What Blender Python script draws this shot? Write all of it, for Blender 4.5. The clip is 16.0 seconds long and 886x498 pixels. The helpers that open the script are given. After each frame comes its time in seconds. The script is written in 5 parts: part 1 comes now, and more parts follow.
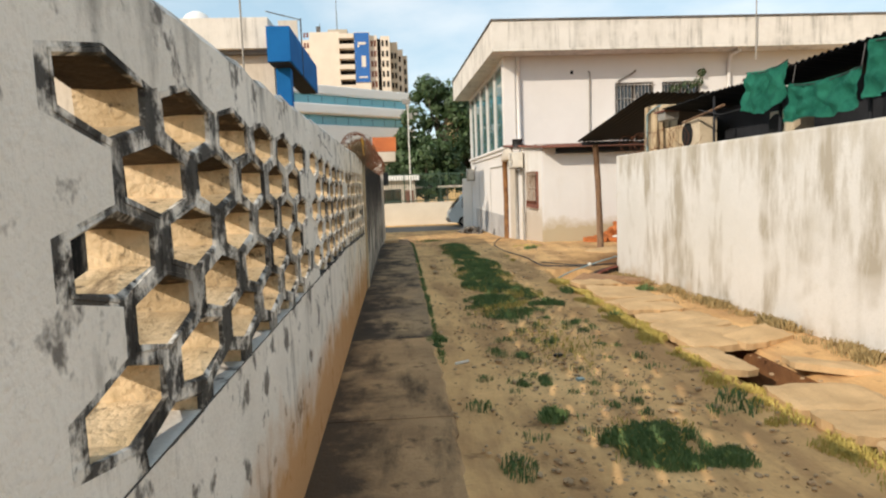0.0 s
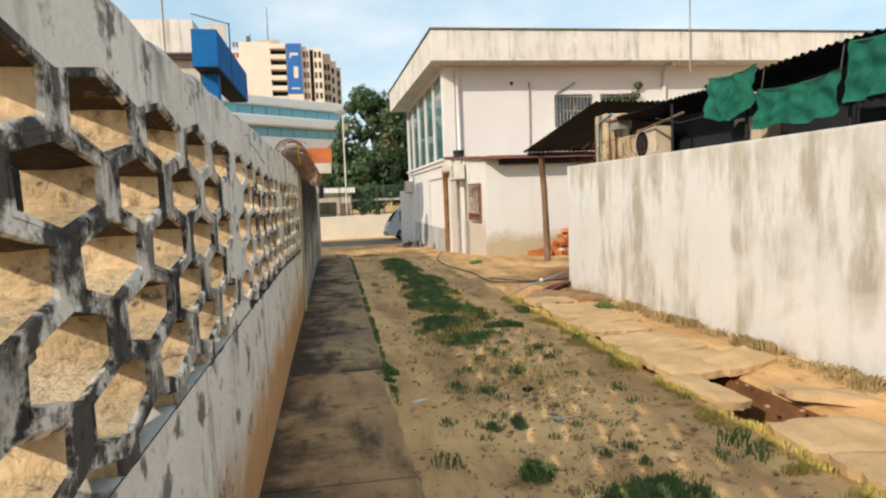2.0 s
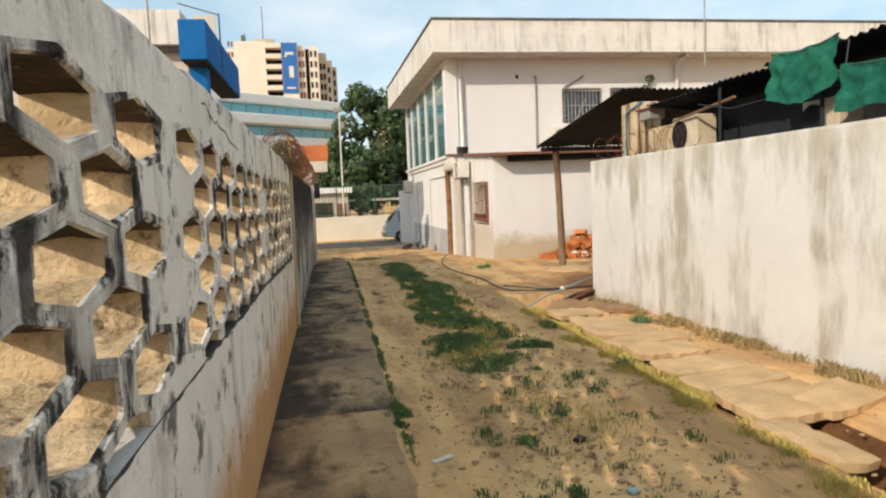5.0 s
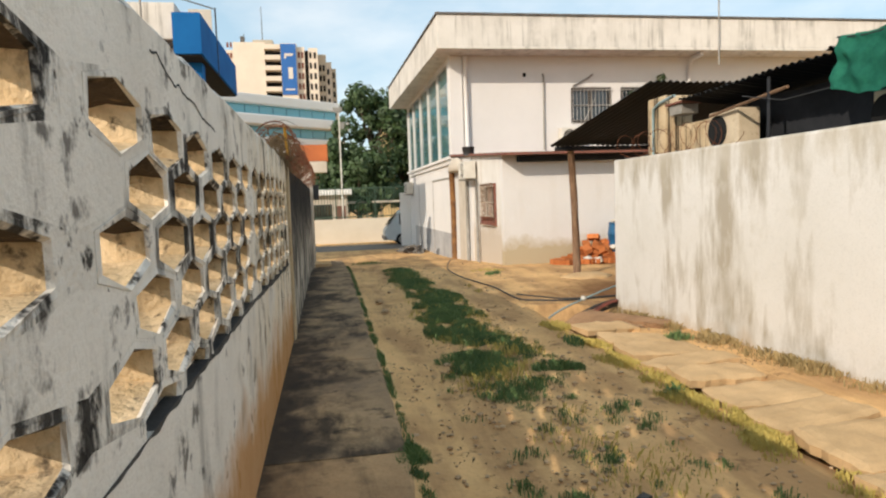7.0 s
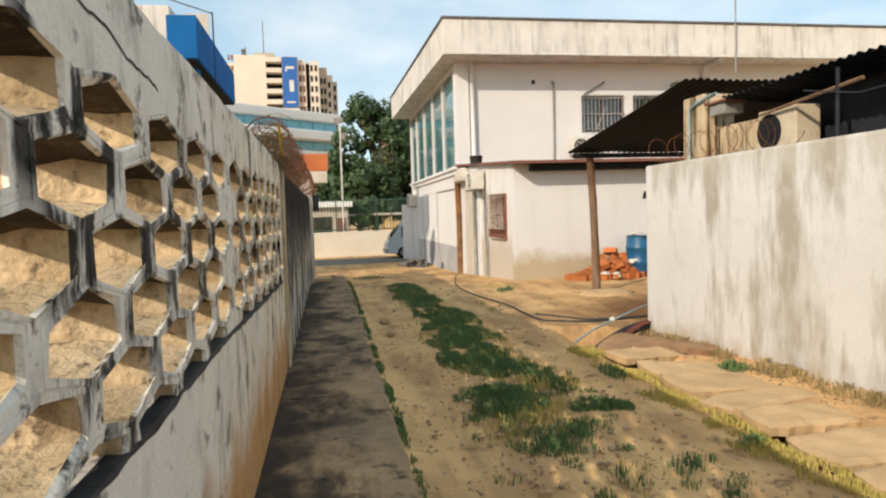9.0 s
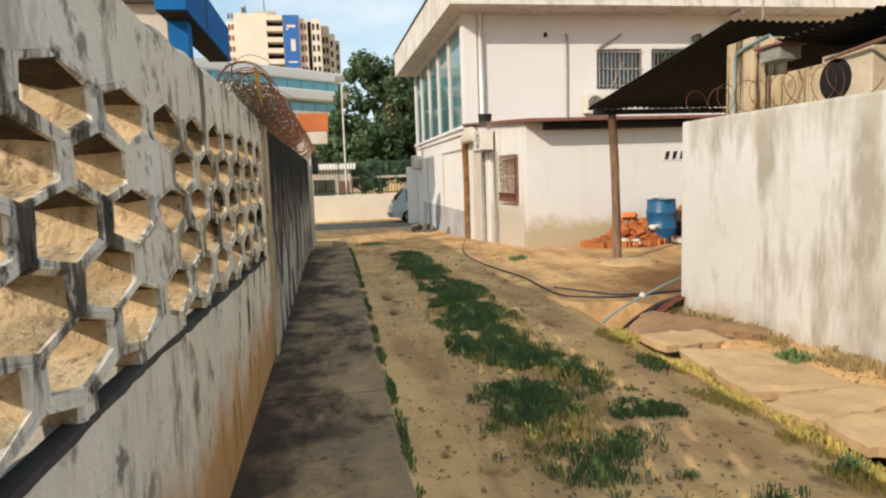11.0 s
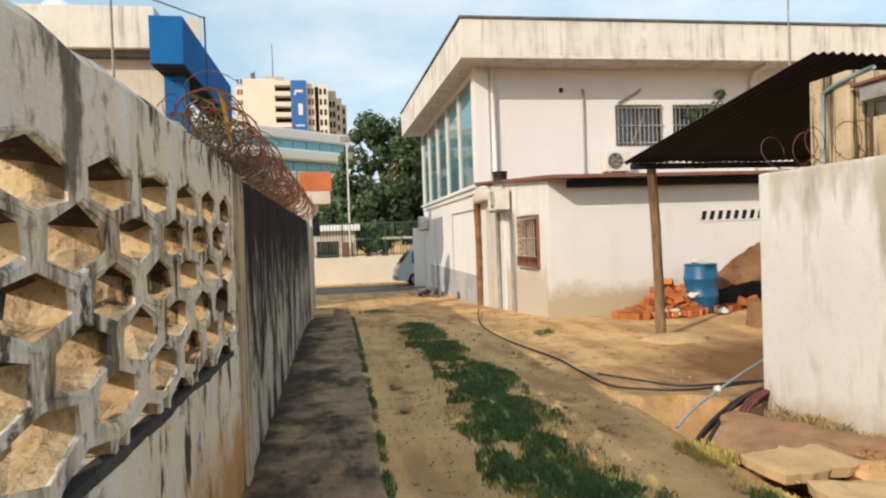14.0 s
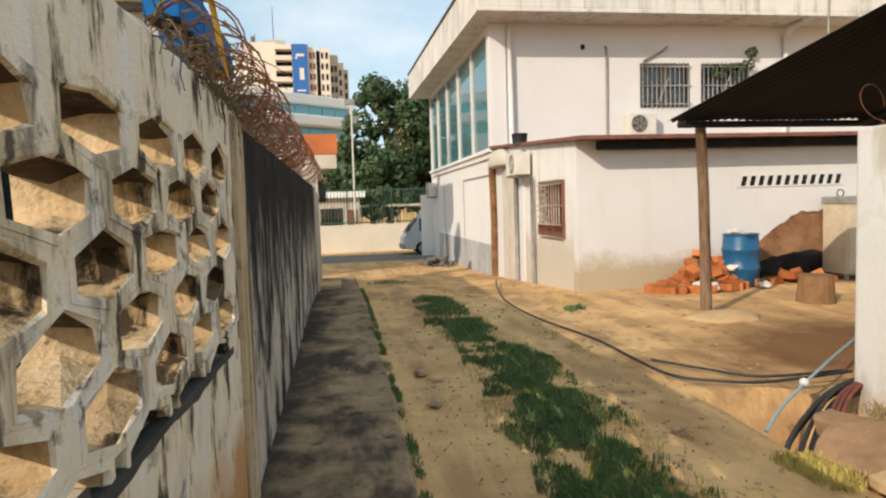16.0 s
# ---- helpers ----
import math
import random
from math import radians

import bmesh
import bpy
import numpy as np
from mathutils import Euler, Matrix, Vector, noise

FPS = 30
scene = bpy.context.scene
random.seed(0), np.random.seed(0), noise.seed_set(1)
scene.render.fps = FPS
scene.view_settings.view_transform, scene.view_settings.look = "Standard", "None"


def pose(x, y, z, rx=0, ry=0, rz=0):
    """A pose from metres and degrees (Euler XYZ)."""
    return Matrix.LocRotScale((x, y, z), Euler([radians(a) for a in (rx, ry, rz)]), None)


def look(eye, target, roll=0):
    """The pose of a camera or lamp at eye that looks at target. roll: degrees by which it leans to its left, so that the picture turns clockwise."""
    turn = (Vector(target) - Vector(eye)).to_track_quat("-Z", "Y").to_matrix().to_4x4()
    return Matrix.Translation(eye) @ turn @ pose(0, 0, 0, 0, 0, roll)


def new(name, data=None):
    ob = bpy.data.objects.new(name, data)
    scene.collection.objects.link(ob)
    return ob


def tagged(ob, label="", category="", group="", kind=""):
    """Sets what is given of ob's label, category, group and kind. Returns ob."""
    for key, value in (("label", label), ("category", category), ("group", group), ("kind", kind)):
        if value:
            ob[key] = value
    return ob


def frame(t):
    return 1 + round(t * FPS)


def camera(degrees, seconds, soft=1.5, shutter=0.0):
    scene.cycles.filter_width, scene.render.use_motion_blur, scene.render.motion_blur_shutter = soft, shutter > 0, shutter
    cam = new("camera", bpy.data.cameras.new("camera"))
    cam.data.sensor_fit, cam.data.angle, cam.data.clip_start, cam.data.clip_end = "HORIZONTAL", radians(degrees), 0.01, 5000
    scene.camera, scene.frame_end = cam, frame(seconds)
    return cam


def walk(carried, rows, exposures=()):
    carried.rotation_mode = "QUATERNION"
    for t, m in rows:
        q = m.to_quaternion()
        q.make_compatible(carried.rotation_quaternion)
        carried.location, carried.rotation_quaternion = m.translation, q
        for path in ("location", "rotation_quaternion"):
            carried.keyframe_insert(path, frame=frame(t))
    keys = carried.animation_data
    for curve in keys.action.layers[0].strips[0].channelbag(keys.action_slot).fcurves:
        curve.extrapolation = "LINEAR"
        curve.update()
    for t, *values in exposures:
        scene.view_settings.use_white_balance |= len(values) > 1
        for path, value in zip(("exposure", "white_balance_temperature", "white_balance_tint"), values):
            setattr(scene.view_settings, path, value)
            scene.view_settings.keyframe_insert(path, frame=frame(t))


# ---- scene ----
cam = camera(68.8, 16.0, soft=2.2)
PATH = [
    (0, (1.436, -1.552, 1.705), (1.565, 0.434, 1.512), -2.0),
    (0.5, (1.411, -1.326, 1.684), (1.565, 0.661, 1.523), -1.8),
    (1, (1.385, -1.106, 1.699), (1.647, 0.867, 1.51), -1.9),
    (1.5, (1.35, -0.926, 1.702), (1.672, 1.04, 1.519), -1.9),
    (2, (1.345, -0.705, 1.699), (1.674, 1.261, 1.538), -2.1),
    (2.5, (1.331, -0.495, 1.707), (1.663, 1.469, 1.524), -2.1),
    (3, (1.342, -0.297, 1.708), (1.673, 1.666, 1.513), -2.2),
    (3.5, (1.333, -0.071, 1.685), (1.666, 1.89, 1.48), -2.1),
    (4, (1.331, 0.145, 1.697), (1.667, 2.106, 1.493), -2.3),
    (4.5, (1.337, 0.348, 1.696), (1.676, 2.31, 1.5), -2.2),
    (5, (1.347, 0.56, 1.686), (1.686, 2.524, 1.525), -2.3),
    (7.5, (1.316, 1.705, 1.655), (1.662, 3.67, 1.508), -1.9),
    (8, (1.319, 1.958, 1.642), (1.666, 3.925, 1.535), -1.9),
    (8.5, (1.319, 2.2, 1.643), (1.666, 4.167, 1.549), -1.8),
    (9, (1.316, 2.466, 1.617), (1.663, 4.433, 1.506), -1.8),
    (9.5, (1.329, 2.72, 1.59), (1.672, 4.687, 1.479), -2.1),
    (10, (1.372, 2.90, 1.62), (1.709, 4.858, 1.391), -2.0),
    (12.5, (1.482, 4.278, 1.642), (1.795, 6.244, 1.452), -1.8),
    (13, (1.488, 4.454, 1.671), (1.808, 6.425, 1.553), -1.8),
    (13.5, (1.495, 4.726, 1.666), (1.819, 6.7, 1.629), -1.8),
    (14, (1.511, 4.955, 1.663), (1.833, 6.928, 1.624), -2.0),
    (14.5, (1.483, 5.228, 1.674), (1.803, 7.201, 1.595), -2.2),
    (15, (1.447, 5.465, 1.648), (1.764, 7.439, 1.606), -2.2),
    (15.5, (1.408, 5.711, 1.64), (1.724, 7.685, 1.589), -1.9),
    (16, (1.376, 5.97, 1.648), (1.688, 7.941, 1.51), -1.8),
]
walk(cam, [(t, look(eye, target, roll)) for t, eye, target, roll in PATH], [(0, 0.3, 7100, 13), (16, 0.3, 7100, 13)])

# ---- world and sun ----
SUN_TO = Vector((0.66, 0.58, -0.44)).normalized()      # the way the sunlight travels
world = bpy.data.worlds.new("world")
scene.world = world
world.use_nodes = True
wn = world.node_tree
sky = wn.nodes.new("ShaderNodeTexSky")
sky.sky_type = "NISHITA"
sky.sun_disc = False
sky.sun_elevation = math.asin(-SUN_TO.z)
sky.sun_rotation = math.atan2(-SUN_TO.x, -SUN_TO.y)
sky.dust_density = 1.2
sky.air_density = 1.0
cloud = wn.nodes.new("ShaderNodeTexNoise")
cloud.inputs["Scale"].default_value = 2.6
cloud.inputs["Detail"].default_value = 7
cloud.inputs["Roughness"].default_value = 0.55
wco = wn.nodes.new("ShaderNodeTexCoord")
wmap = wn.nodes.new("ShaderNodeMapping")
wmap.inputs["Scale"].default_value = (1, 1, 2.6)
wmap.inputs["Location"].default_value = (0.4, 0.1, 0.2)
wn.links.new(wco.outputs["Generated"], wmap.inputs[0])
wn.links.new(wmap.outputs[0], cloud.inputs["Vector"])
cover = wn.nodes.new("ShaderNodeMapRange")
cover.inputs[1].default_value, cover.inputs[2].default_value = 0.40, 0.66
cover.inputs[3].default_value, cover.inputs[4].default_value = 0.0, 1.0
wn.links.new(cloud.outputs[0], cover.inputs[0])
wmix = wn.nodes.new("ShaderNodeMix")
wmix.data_type = "RGBA"
wmix.inputs[0].default_value = 0.75
haze = wn.nodes.new("ShaderNodeMix")           # thin haze, thicker in the clouds
haze.data_type = "RGBA"
haze.inputs[6].default_value = (2.0, 3.1, 3.9, 1)
haze.inputs[7].default_value = (4.05, 4.5, 4.75, 1)
wn.links.new(cover.outputs[0], haze.inputs[0])
wn.links.new(haze.outputs[2], wmix.inputs[7])
wn.links.new(sky.outputs[0], wmix.inputs[6])
wn.links.new(wmix.outputs[2], wn.nodes["Background"].inputs[0])
wn.nodes["Background"].inputs[1].default_value = 0.19
sun = new("sun", bpy.data.lights.new("sun", "SUN"))
sun.data.energy = 3.0
sun.data.angle = radians(0.5)
sun.data.color = (1.0, 0.92, 0.80)
sun.matrix_world = look((-30, -30, 30), Vector((-30, -30, 30)) + SUN_TO)


# ---- materials ----
def mat(name, base, dark=None, scale=3.0, rough=0.85, bump=0.3, fine=60.0, metal=0.0, streak=None, streak_amount=0.5, spot=None, spot_amount=0.4, stretch=(1, 1, 1), vary=0.0, runs=(0.5, 0.72), gate=(0.38, 0.6), splash=None, run_scale=(5, 5, 0.35), grime=None, top_mould=None, spots=(0.58, 0.7), stain=None, algae=None, mould=None):
    """Base and darker colour mixed by a coarse and a fine noise; streak: colour of vertical runs; spot: colour of small blotches."""
    m = bpy.data.materials.new(name)
    m.use_nodes = True
    n, l = m.node_tree.nodes, m.node_tree.links
    b = n["Principled BSDF"]
    dark = dark or tuple(c * 0.7 for c in base)
    geo = n.new("ShaderNodeNewGeometry")
    mp = n.new("ShaderNodeMapping")
    mp.inputs["Scale"].default_value = stretch
    l.new(geo.outputs["Position"], mp.inputs[0])

    def tex(size, detail=5, src=mp):
        t = n.new("ShaderNodeTexNoise")
        t.inputs["Scale"].default_value = size
        t.inputs["Detail"].default_value = detail
        t.inputs["Roughness"].default_value = 0.65
        l.new(src.outputs[0], t.inputs["Vector"])
        return t

    def ramp(src, lo, hi):
        r = n.new("ShaderNodeMapRange")
        r.inputs[1].default_value, r.inputs[2].default_value = lo, hi
        l.new(src.outputs[0], r.inputs[0])
        return r

    def mix(fac, a, c, amount=1.0):
        x = n.new("ShaderNodeMix")
        x.data_type = "RGBA"
        f = n.new("ShaderNodeMath")
        f.operation = "MULTIPLY"
        f.inputs[1].default_value = amount
        l.new(fac.outputs[0], f.inputs[0])
        l.new(f.outputs[0], x.inputs[0])
        for sock, v in ((x.inputs[6], a), (x.inputs[7], c)):
            if isinstance(v, tuple):
                sock.default_value = (*v, 1)
            else:
                l.new(v, sock)
        return x.outputs[2]

    coarse, grain = tex(scale), tex(fine, 3)
    col = mix(ramp(coarse, 0.35, 0.68), base, dark)
    col = mix(ramp(grain, 0.5, 0.8), col, tuple(c * 0.6 for c in dark), 0.35)
    if streak:
        mp2 = n.new("ShaderNodeMapping")
        mp2.inputs["Scale"].default_value = run_scale
        l.new(geo.outputs["Position"], mp2.inputs[0])
        st = tex(1.0, 6, mp2)
        big = tex(0.9, 3)
        mul = n.new("ShaderNodeMath")
        mul.operation = "MULTIPLY"
        l.new(ramp(st, *runs).outputs[0], mul.inputs[0])
        l.new(ramp(big, *gate).outputs[0], mul.inputs[1])
        col = mix(mul, col, streak, streak_amount)
    if spot:
        col = mix(ramp(tex(scale * 4.3, 4), *spots), col, spot, spot_amount)
    if grime or top_mould or mould:
        place = n.new("ShaderNodeSeparateXYZ")
        l.new(geo.outputs["Position"], place.inputs[0])
        mp3 = n.new("ShaderNodeMapping")
        mp3.inputs["Scale"].default_value = (4.5, 4.5, 1.5)
        l.new(geo.outputs["Position"], mp3.inputs[0])
        runs3 = tex(1.0, 7, mp3)
    if grime:
        # older, dirtier stretch of wall past the given y
        yy = n.new("ShaderNodeMapRange")
        yy.inputs[1].default_value, yy.inputs[2].default_value = grime[:2]
        l.new(place.outputs[1], yy.inputs[0])
        for colour, lo, hi, amount in ((grime[3:6] or (0.74, 0.61, 0.42), 0.36, 0.55, 0.8), ((0.02, 0.017, 0.014), grime[2], grime[2] + 0.06, 0.92)):
            mul3 = n.new("ShaderNodeMath")
            mul3.operation = "MULTIPLY"
            l.new(yy.outputs[0], mul3.inputs[0])
            l.new(ramp(runs3, lo, hi).outputs[0], mul3.inputs[1])
            col = mix(mul3, col, colour, amount)
    if mould:
        # black mould crusting one stretch of the blocks
        my = n.new("ShaderNodeMapRange")
        my.inputs[1].default_value, my.inputs[2].default_value = mould[:2]
        l.new(place.outputs[1], my.inputs[0])
        crust = n.new("ShaderNodeMath")
        crust.operation = "MULTIPLY"
        l.new(my.outputs[0], crust.inputs[0])
        l.new(ramp(tex(7.0, 6), mould[2], mould[2] + 0.1).outputs[0], crust.inputs[1])
        col = mix(crust, col, (0.03, 0.028, 0.026), 0.93)
    if top_mould:
        zz = n.new("ShaderNodeMath")
        zz.operation = "MULTIPLY_ADD"
        zz.inputs[1].default_value = 2.6
        l.new(runs3.outputs[0], zz.inputs[0])
        l.new(place.outputs[2], zz.inputs[2])
        col = mix(ramp(zz, top_mould[3], top_mould[3] + 0.8), col, top_mould[:3], 0.97)
    if splash:
        sep = n.new("ShaderNodeSeparateXYZ")
        l.new(geo.outputs["Position"], sep.inputs[0])
        wob = n.new("ShaderNodeMath")
        wob.operation = "MULTIPLY_ADD"
        wob.inputs[1].default_value = -0.9
        l.new(tex(2.2, 6).outputs[0], wob.inputs[0])
        l.new(sep.outputs[2], wob.inputs[2])
        col = mix(ramp(wob, 0.0 + splash[3], splash[3] - 0.35), col, splash[:3], 0.85)
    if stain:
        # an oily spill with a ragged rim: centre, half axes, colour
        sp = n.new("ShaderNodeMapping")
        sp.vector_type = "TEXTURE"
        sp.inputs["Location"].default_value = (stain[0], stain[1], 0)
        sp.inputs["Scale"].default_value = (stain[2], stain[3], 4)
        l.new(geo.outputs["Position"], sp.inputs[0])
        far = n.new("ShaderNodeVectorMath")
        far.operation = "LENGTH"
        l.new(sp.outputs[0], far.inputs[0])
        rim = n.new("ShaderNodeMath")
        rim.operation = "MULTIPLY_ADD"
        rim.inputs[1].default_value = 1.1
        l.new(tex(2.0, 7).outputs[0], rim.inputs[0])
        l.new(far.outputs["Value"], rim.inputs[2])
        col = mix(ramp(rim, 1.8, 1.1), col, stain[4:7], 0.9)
    if algae:
        # black algae creeping out from the foot of the wall: start, reach, colour
        ax = n.new("ShaderNodeSeparateXYZ")
        l.new(geo.outputs["Position"], ax.inputs[0])
        off = n.new("ShaderNodeMapRange")
        off.inputs[1].default_value, off.inputs[2].default_value = algae[0], algae[0] + algae[1]
        off.inputs[3].default_value, off.inputs[4].default_value = 0.0, 0.42
        l.new(ax.outputs[0], off.inputs[0])
        creep = n.new("ShaderNodeMath")
        creep.operation = "SUBTRACT"
        l.new(tex(1.5, 8).outputs[0], creep.inputs[0])
        l.new(off.outputs[0], creep.inputs[1])
        col = mix(ramp(creep, 0.24, 0.46), col, algae[2:5], 0.92)
    if vary:
        oi = n.new("ShaderNodeObjectInfo")
        r = n.new("ShaderNodeMapRange")
        r.inputs[3].default_value, r.inputs[4].default_value = 1 - vary, 1 + vary
        l.new(oi.outputs["Random"], r.inputs[0])
        hs = n.new("ShaderNodeHueSaturation")
        l.new(r.outputs[0], hs.inputs["Value"])
        l.new(col, hs.inputs["Color"])
        col = hs.outputs[0]
    l.new(col, b.inputs["Base Color"])
    b.inputs["Roughness"].default_value = rough
    b.inputs["Metallic"].default_value = metal
    if rough >= 0.8:
        b.inputs["Specular IOR Level"].default_value = 0.12
    if bump:
        add = n.new("ShaderNodeMath")
        add.operation = "MULTIPLY_ADD"
        add.inputs[1].default_value = 0.4
        l.new(grain.outputs[0], add.inputs[0])
        l.new(coarse.outputs[0], add.inputs[2])
        bp = n.new("ShaderNodeBump")
        bp.inputs["Strength"].default_value = bump
        bp.inputs["Distance"].default_value = 0.02
        l.new(add.outputs[0], bp.inputs["Height"])
        l.new(bp.outputs[0], b.inputs["Normal"])
    return m


def glass_mat(name, tint, rough=0.05):
    m = bpy.data.materials.new(name)
    m.use_nodes = True
    b = m.node_tree.nodes["Principled BSDF"]
    b.inputs["Base Color"].default_value = (*tint, 1)
    b.inputs["Roughness"].default_value = rough
    b.inputs["Metallic"].default_value = 0.0
    b.inputs["IOR"].default_value = 1.6
    b.inputs["Specular IOR Level"].default_value = 0.9
    return m


M_PLASTER = mat("grey_white_plaster", (0.80, 0.76, 0.70), (0.68, 0.64, 0.58), 1.3, bump=0.6, streak=(0.08, 0.07, 0.06), streak_amount=0.5, spot=(0.06, 0.05, 0.045), spot_amount=0.8, spots=(0.575, 0.65), runs=(0.54, 0.64), gate=(0.43, 0.58), splash=(0.50, 0.24, 0.07, 0.24), run_scale=(5, 5, 1.6), top_mould=(0.05, 0.045, 0.04, 3.5), grime=(4.4, 7.4, 0.545))
M_BLOCK = mat("weathered_block_face", (0.80, 0.76, 0.70), (0.64, 0.60, 0.54), 2.6, bump=0.9, fine=45, spots=(0.55, 0.64), streak=(0.018, 0.016, 0.015), streak_amount=0.95, spot=(0.018, 0.016, 0.015), spot_amount=0.95, runs=(0.48, 0.56), gate=(0.42, 0.5), run_scale=(7, 7, 1.6), mould=(2.4, 0.9, 0.43), grime=(4.4, 7.4, 0.545))
M_BLOCKIN = mat("earth_stained_block", (0.70, 0.54, 0.35), (0.44, 0.32, 0.18), 5, bump=0.9, fine=40, spot=(0.05, 0.036, 0.026), spot_amount=0.8, vary=0.15, streak=(0.10, 0.065, 0.038), streak_amount=0.7, runs=(0.54, 0.64), gate=(0.42, 0.55), run_scale=(9, 4, 5), grime=(5.0, 7.2, 0.52, 0.46, 0.31, 0.16))
# Cell ceilings: the shade inside the openings is put into this dark colour.
M_CELLTOP = mat("shade_darkened_cell_top", (0.085, 0.062, 0.044), (0.03, 0.024, 0.02), 4, bump=0.9, fine=40, spot=(0.22, 0.15, 0.09), spot_amount=0.6, vary=0.2)
M_BLACKWALL = mat("mould_blackened_plaster", (0.56, 0.52, 0.45), (0.38, 0.33, 0.26), 1.4, bump=0.6, streak=(0.010, 0.010, 0.011), streak_amount=0.97, runs=(0.45, 0.54), gate=(0.28, 0.44), spot=(0.02, 0.018, 0.016), spot_amount=0.8, run_scale=(2.3, 2.3, 0.9), top_mould=(0.008, 0.008, 0.009, 2.1))
M_PIER = mat("streaked_cream_plaster", (0.62, 0.50, 0.34), (0.44, 0.32, 0.19), 1.6, bump=0.6, streak=(0.03, 0.023, 0.018), streak_amount=0.92, runs=(0.5, 0.58), gate=(0.25, 0.5), run_scale=(14, 14, 0.5), spot=(0.03, 0.025, 0.02), spot_amount=0.7)
M_WHITE2 = mat("dirty_cream_paint", (0.62, 0.56, 0.48), (0.5, 0.44, 0.36), 1.0, bump=0.2, streak=(0.2, 0.16, 0.12), streak_amount=0.6)
M_RIGHT = mat("patchy_white_plaster", (0.69, 0.67, 0.64), (0.62, 0.60, 0.56), 0.7, bump=0.3, streak=(0.35, 0.305, 0.235), streak_amount=0.85, runs=(0.46, 0.59), gate=(0.36, 0.54), spot=(0.56, 0.53, 0.47), spot_amount=0.6, run_scale=(2.1, 2.1, 0.5), splash=(0.42, 0.29, 0.16, -0.28), top_mould=(0.46, 0.41, 0.33, 3.15))
M_WHITE = mat("white_paint", (0.70, 0.685, 0.67), (0.65, 0.635, 0.62), 0.6, bump=0.1, streak=(0.6, 0.57, 0.53), streak_amount=0.2, run_scale=(1.5, 1.5, 0.3))
M_PARAPET = mat("weathered_parapet_paint", (0.70, 0.67, 0.62), (0.60, 0.57, 0.52), 1.2, bump=0.2, streak=(0.2, 0.185, 0.16), streak_amount=0.6, runs=(0.48, 0.66), gate=(0.38, 0.55))
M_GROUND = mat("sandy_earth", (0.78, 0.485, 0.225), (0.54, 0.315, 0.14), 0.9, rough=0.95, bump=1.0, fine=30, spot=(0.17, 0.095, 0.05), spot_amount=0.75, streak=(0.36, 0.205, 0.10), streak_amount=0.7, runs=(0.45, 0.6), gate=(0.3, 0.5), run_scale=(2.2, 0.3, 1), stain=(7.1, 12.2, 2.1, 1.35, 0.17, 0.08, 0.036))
M_CONCRETE = mat("sandy_stained_concrete", (0.54, 0.34, 0.18), (0.27, 0.165, 0.09), 1.1, rough=0.9, bump=0.8, fine=40, spot=(0.05, 0.036, 0.026), spot_amount=0.7, streak=(0.05, 0.036, 0.026), streak_amount=0.8, runs=(0.5, 0.64), gate=(0.36, 0.56), run_scale=(3.2, 0.7, 1), algae=(0.84, 0.8, 0.06, 0.042, 0.03))
M_CONCRETE2 = mat("blackened_concrete", (0.48, 0.32, 0.18), (0.22, 0.16, 0.11), 1.2, rough=0.9, bump=0.7, fine=40, spot=(0.03, 0.026, 0.022), spot_amount=0.8, streak=(0.035, 0.029, 0.025), streak_amount=0.85, runs=(0.46, 0.6), gate=(0.34, 0.52), run_scale=(2.6, 1.0, 1), algae=(0.84, 1.0, 0.045, 0.036, 0.03))
M_MUD = mat("brown_drain_mud", (0.26, 0.125, 0.055), (0.13, 0.06, 0.03), 3, rough=0.95, bump=0.8)
M_SLAB = mat("sandy_concrete_slab", (0.62, 0.42, 0.23), (0.46, 0.31, 0.165), 2.2, rough=0.95, bump=0.4)
M_ASPHALT = mat("road_asphalt", (0.20, 0.18, 0.155), (0.15, 0.135, 0.12), 0.5, bump=0.2)
M_BLACK_ROOF = mat("dark_corrugated_sheet", (0.014, 0.013, 0.013), (0.008, 0.008, 0.008), 3, rough=0.6, bump=0.2)
M_RUST = mat("rust_red_sheet", (0.24, 0.09, 0.06), (0.14, 0.055, 0.04), 3, rough=0.75)
M_WOOD = mat("weathered_wood", (0.28, 0.175, 0.11), (0.12, 0.07, 0.045), 5, stretch=(6, 6, 0.6), rough=0.8)
M_BLUE = mat("blue_panel", (0.008, 0.13, 0.37), (0.006, 0.10, 0.30), 0.8, rough=0.9, bump=0.0)
M_GLASS = glass_mat("window_glass", (0.06, 0.17, 0.19))
M_DARK = mat("dark_interior", (0.02, 0.02, 0.02), bump=0)
M_COPING = mat("dark_weathered_coping", (0.16, 0.15, 0.14), (0.08, 0.075, 0.07), 2, bump=0.2)
M_DAMP = mat("grey_damp_plaster", (0.46, 0.46, 0.46), (0.30, 0.30, 0.31), 1.0, bump=0.3, streak=(0.12, 0.12, 0.12), streak_amount=0.7)
M_CURTAIN = mat("pale_blind", (0.30, 0.40, 0.42), (0.12, 0.2, 0.22), 0.9, bump=0)
M_DGLASS = glass_mat("dark_glass", (0.012, 0.014, 0.014))
M_BAR = mat("grey_painted_bar", (0.42, 0.40, 0.37), (0.25, 0.23, 0.21), 8, rough=0.6, bump=0)
M_GREYPIPE = mat("grey_pipe", (0.33, 0.31, 0.28), (0.2, 0.19, 0.17), 5, rough=0.6, bump=0)
M_RUSTPIPE = mat("rust_stained_pipe", (0.34, 0.17, 0.07), (0.13, 0.06, 0.03), 3, rough=0.8, streak=(0.03, 0.02, 0.015), streak_amount=0.8)
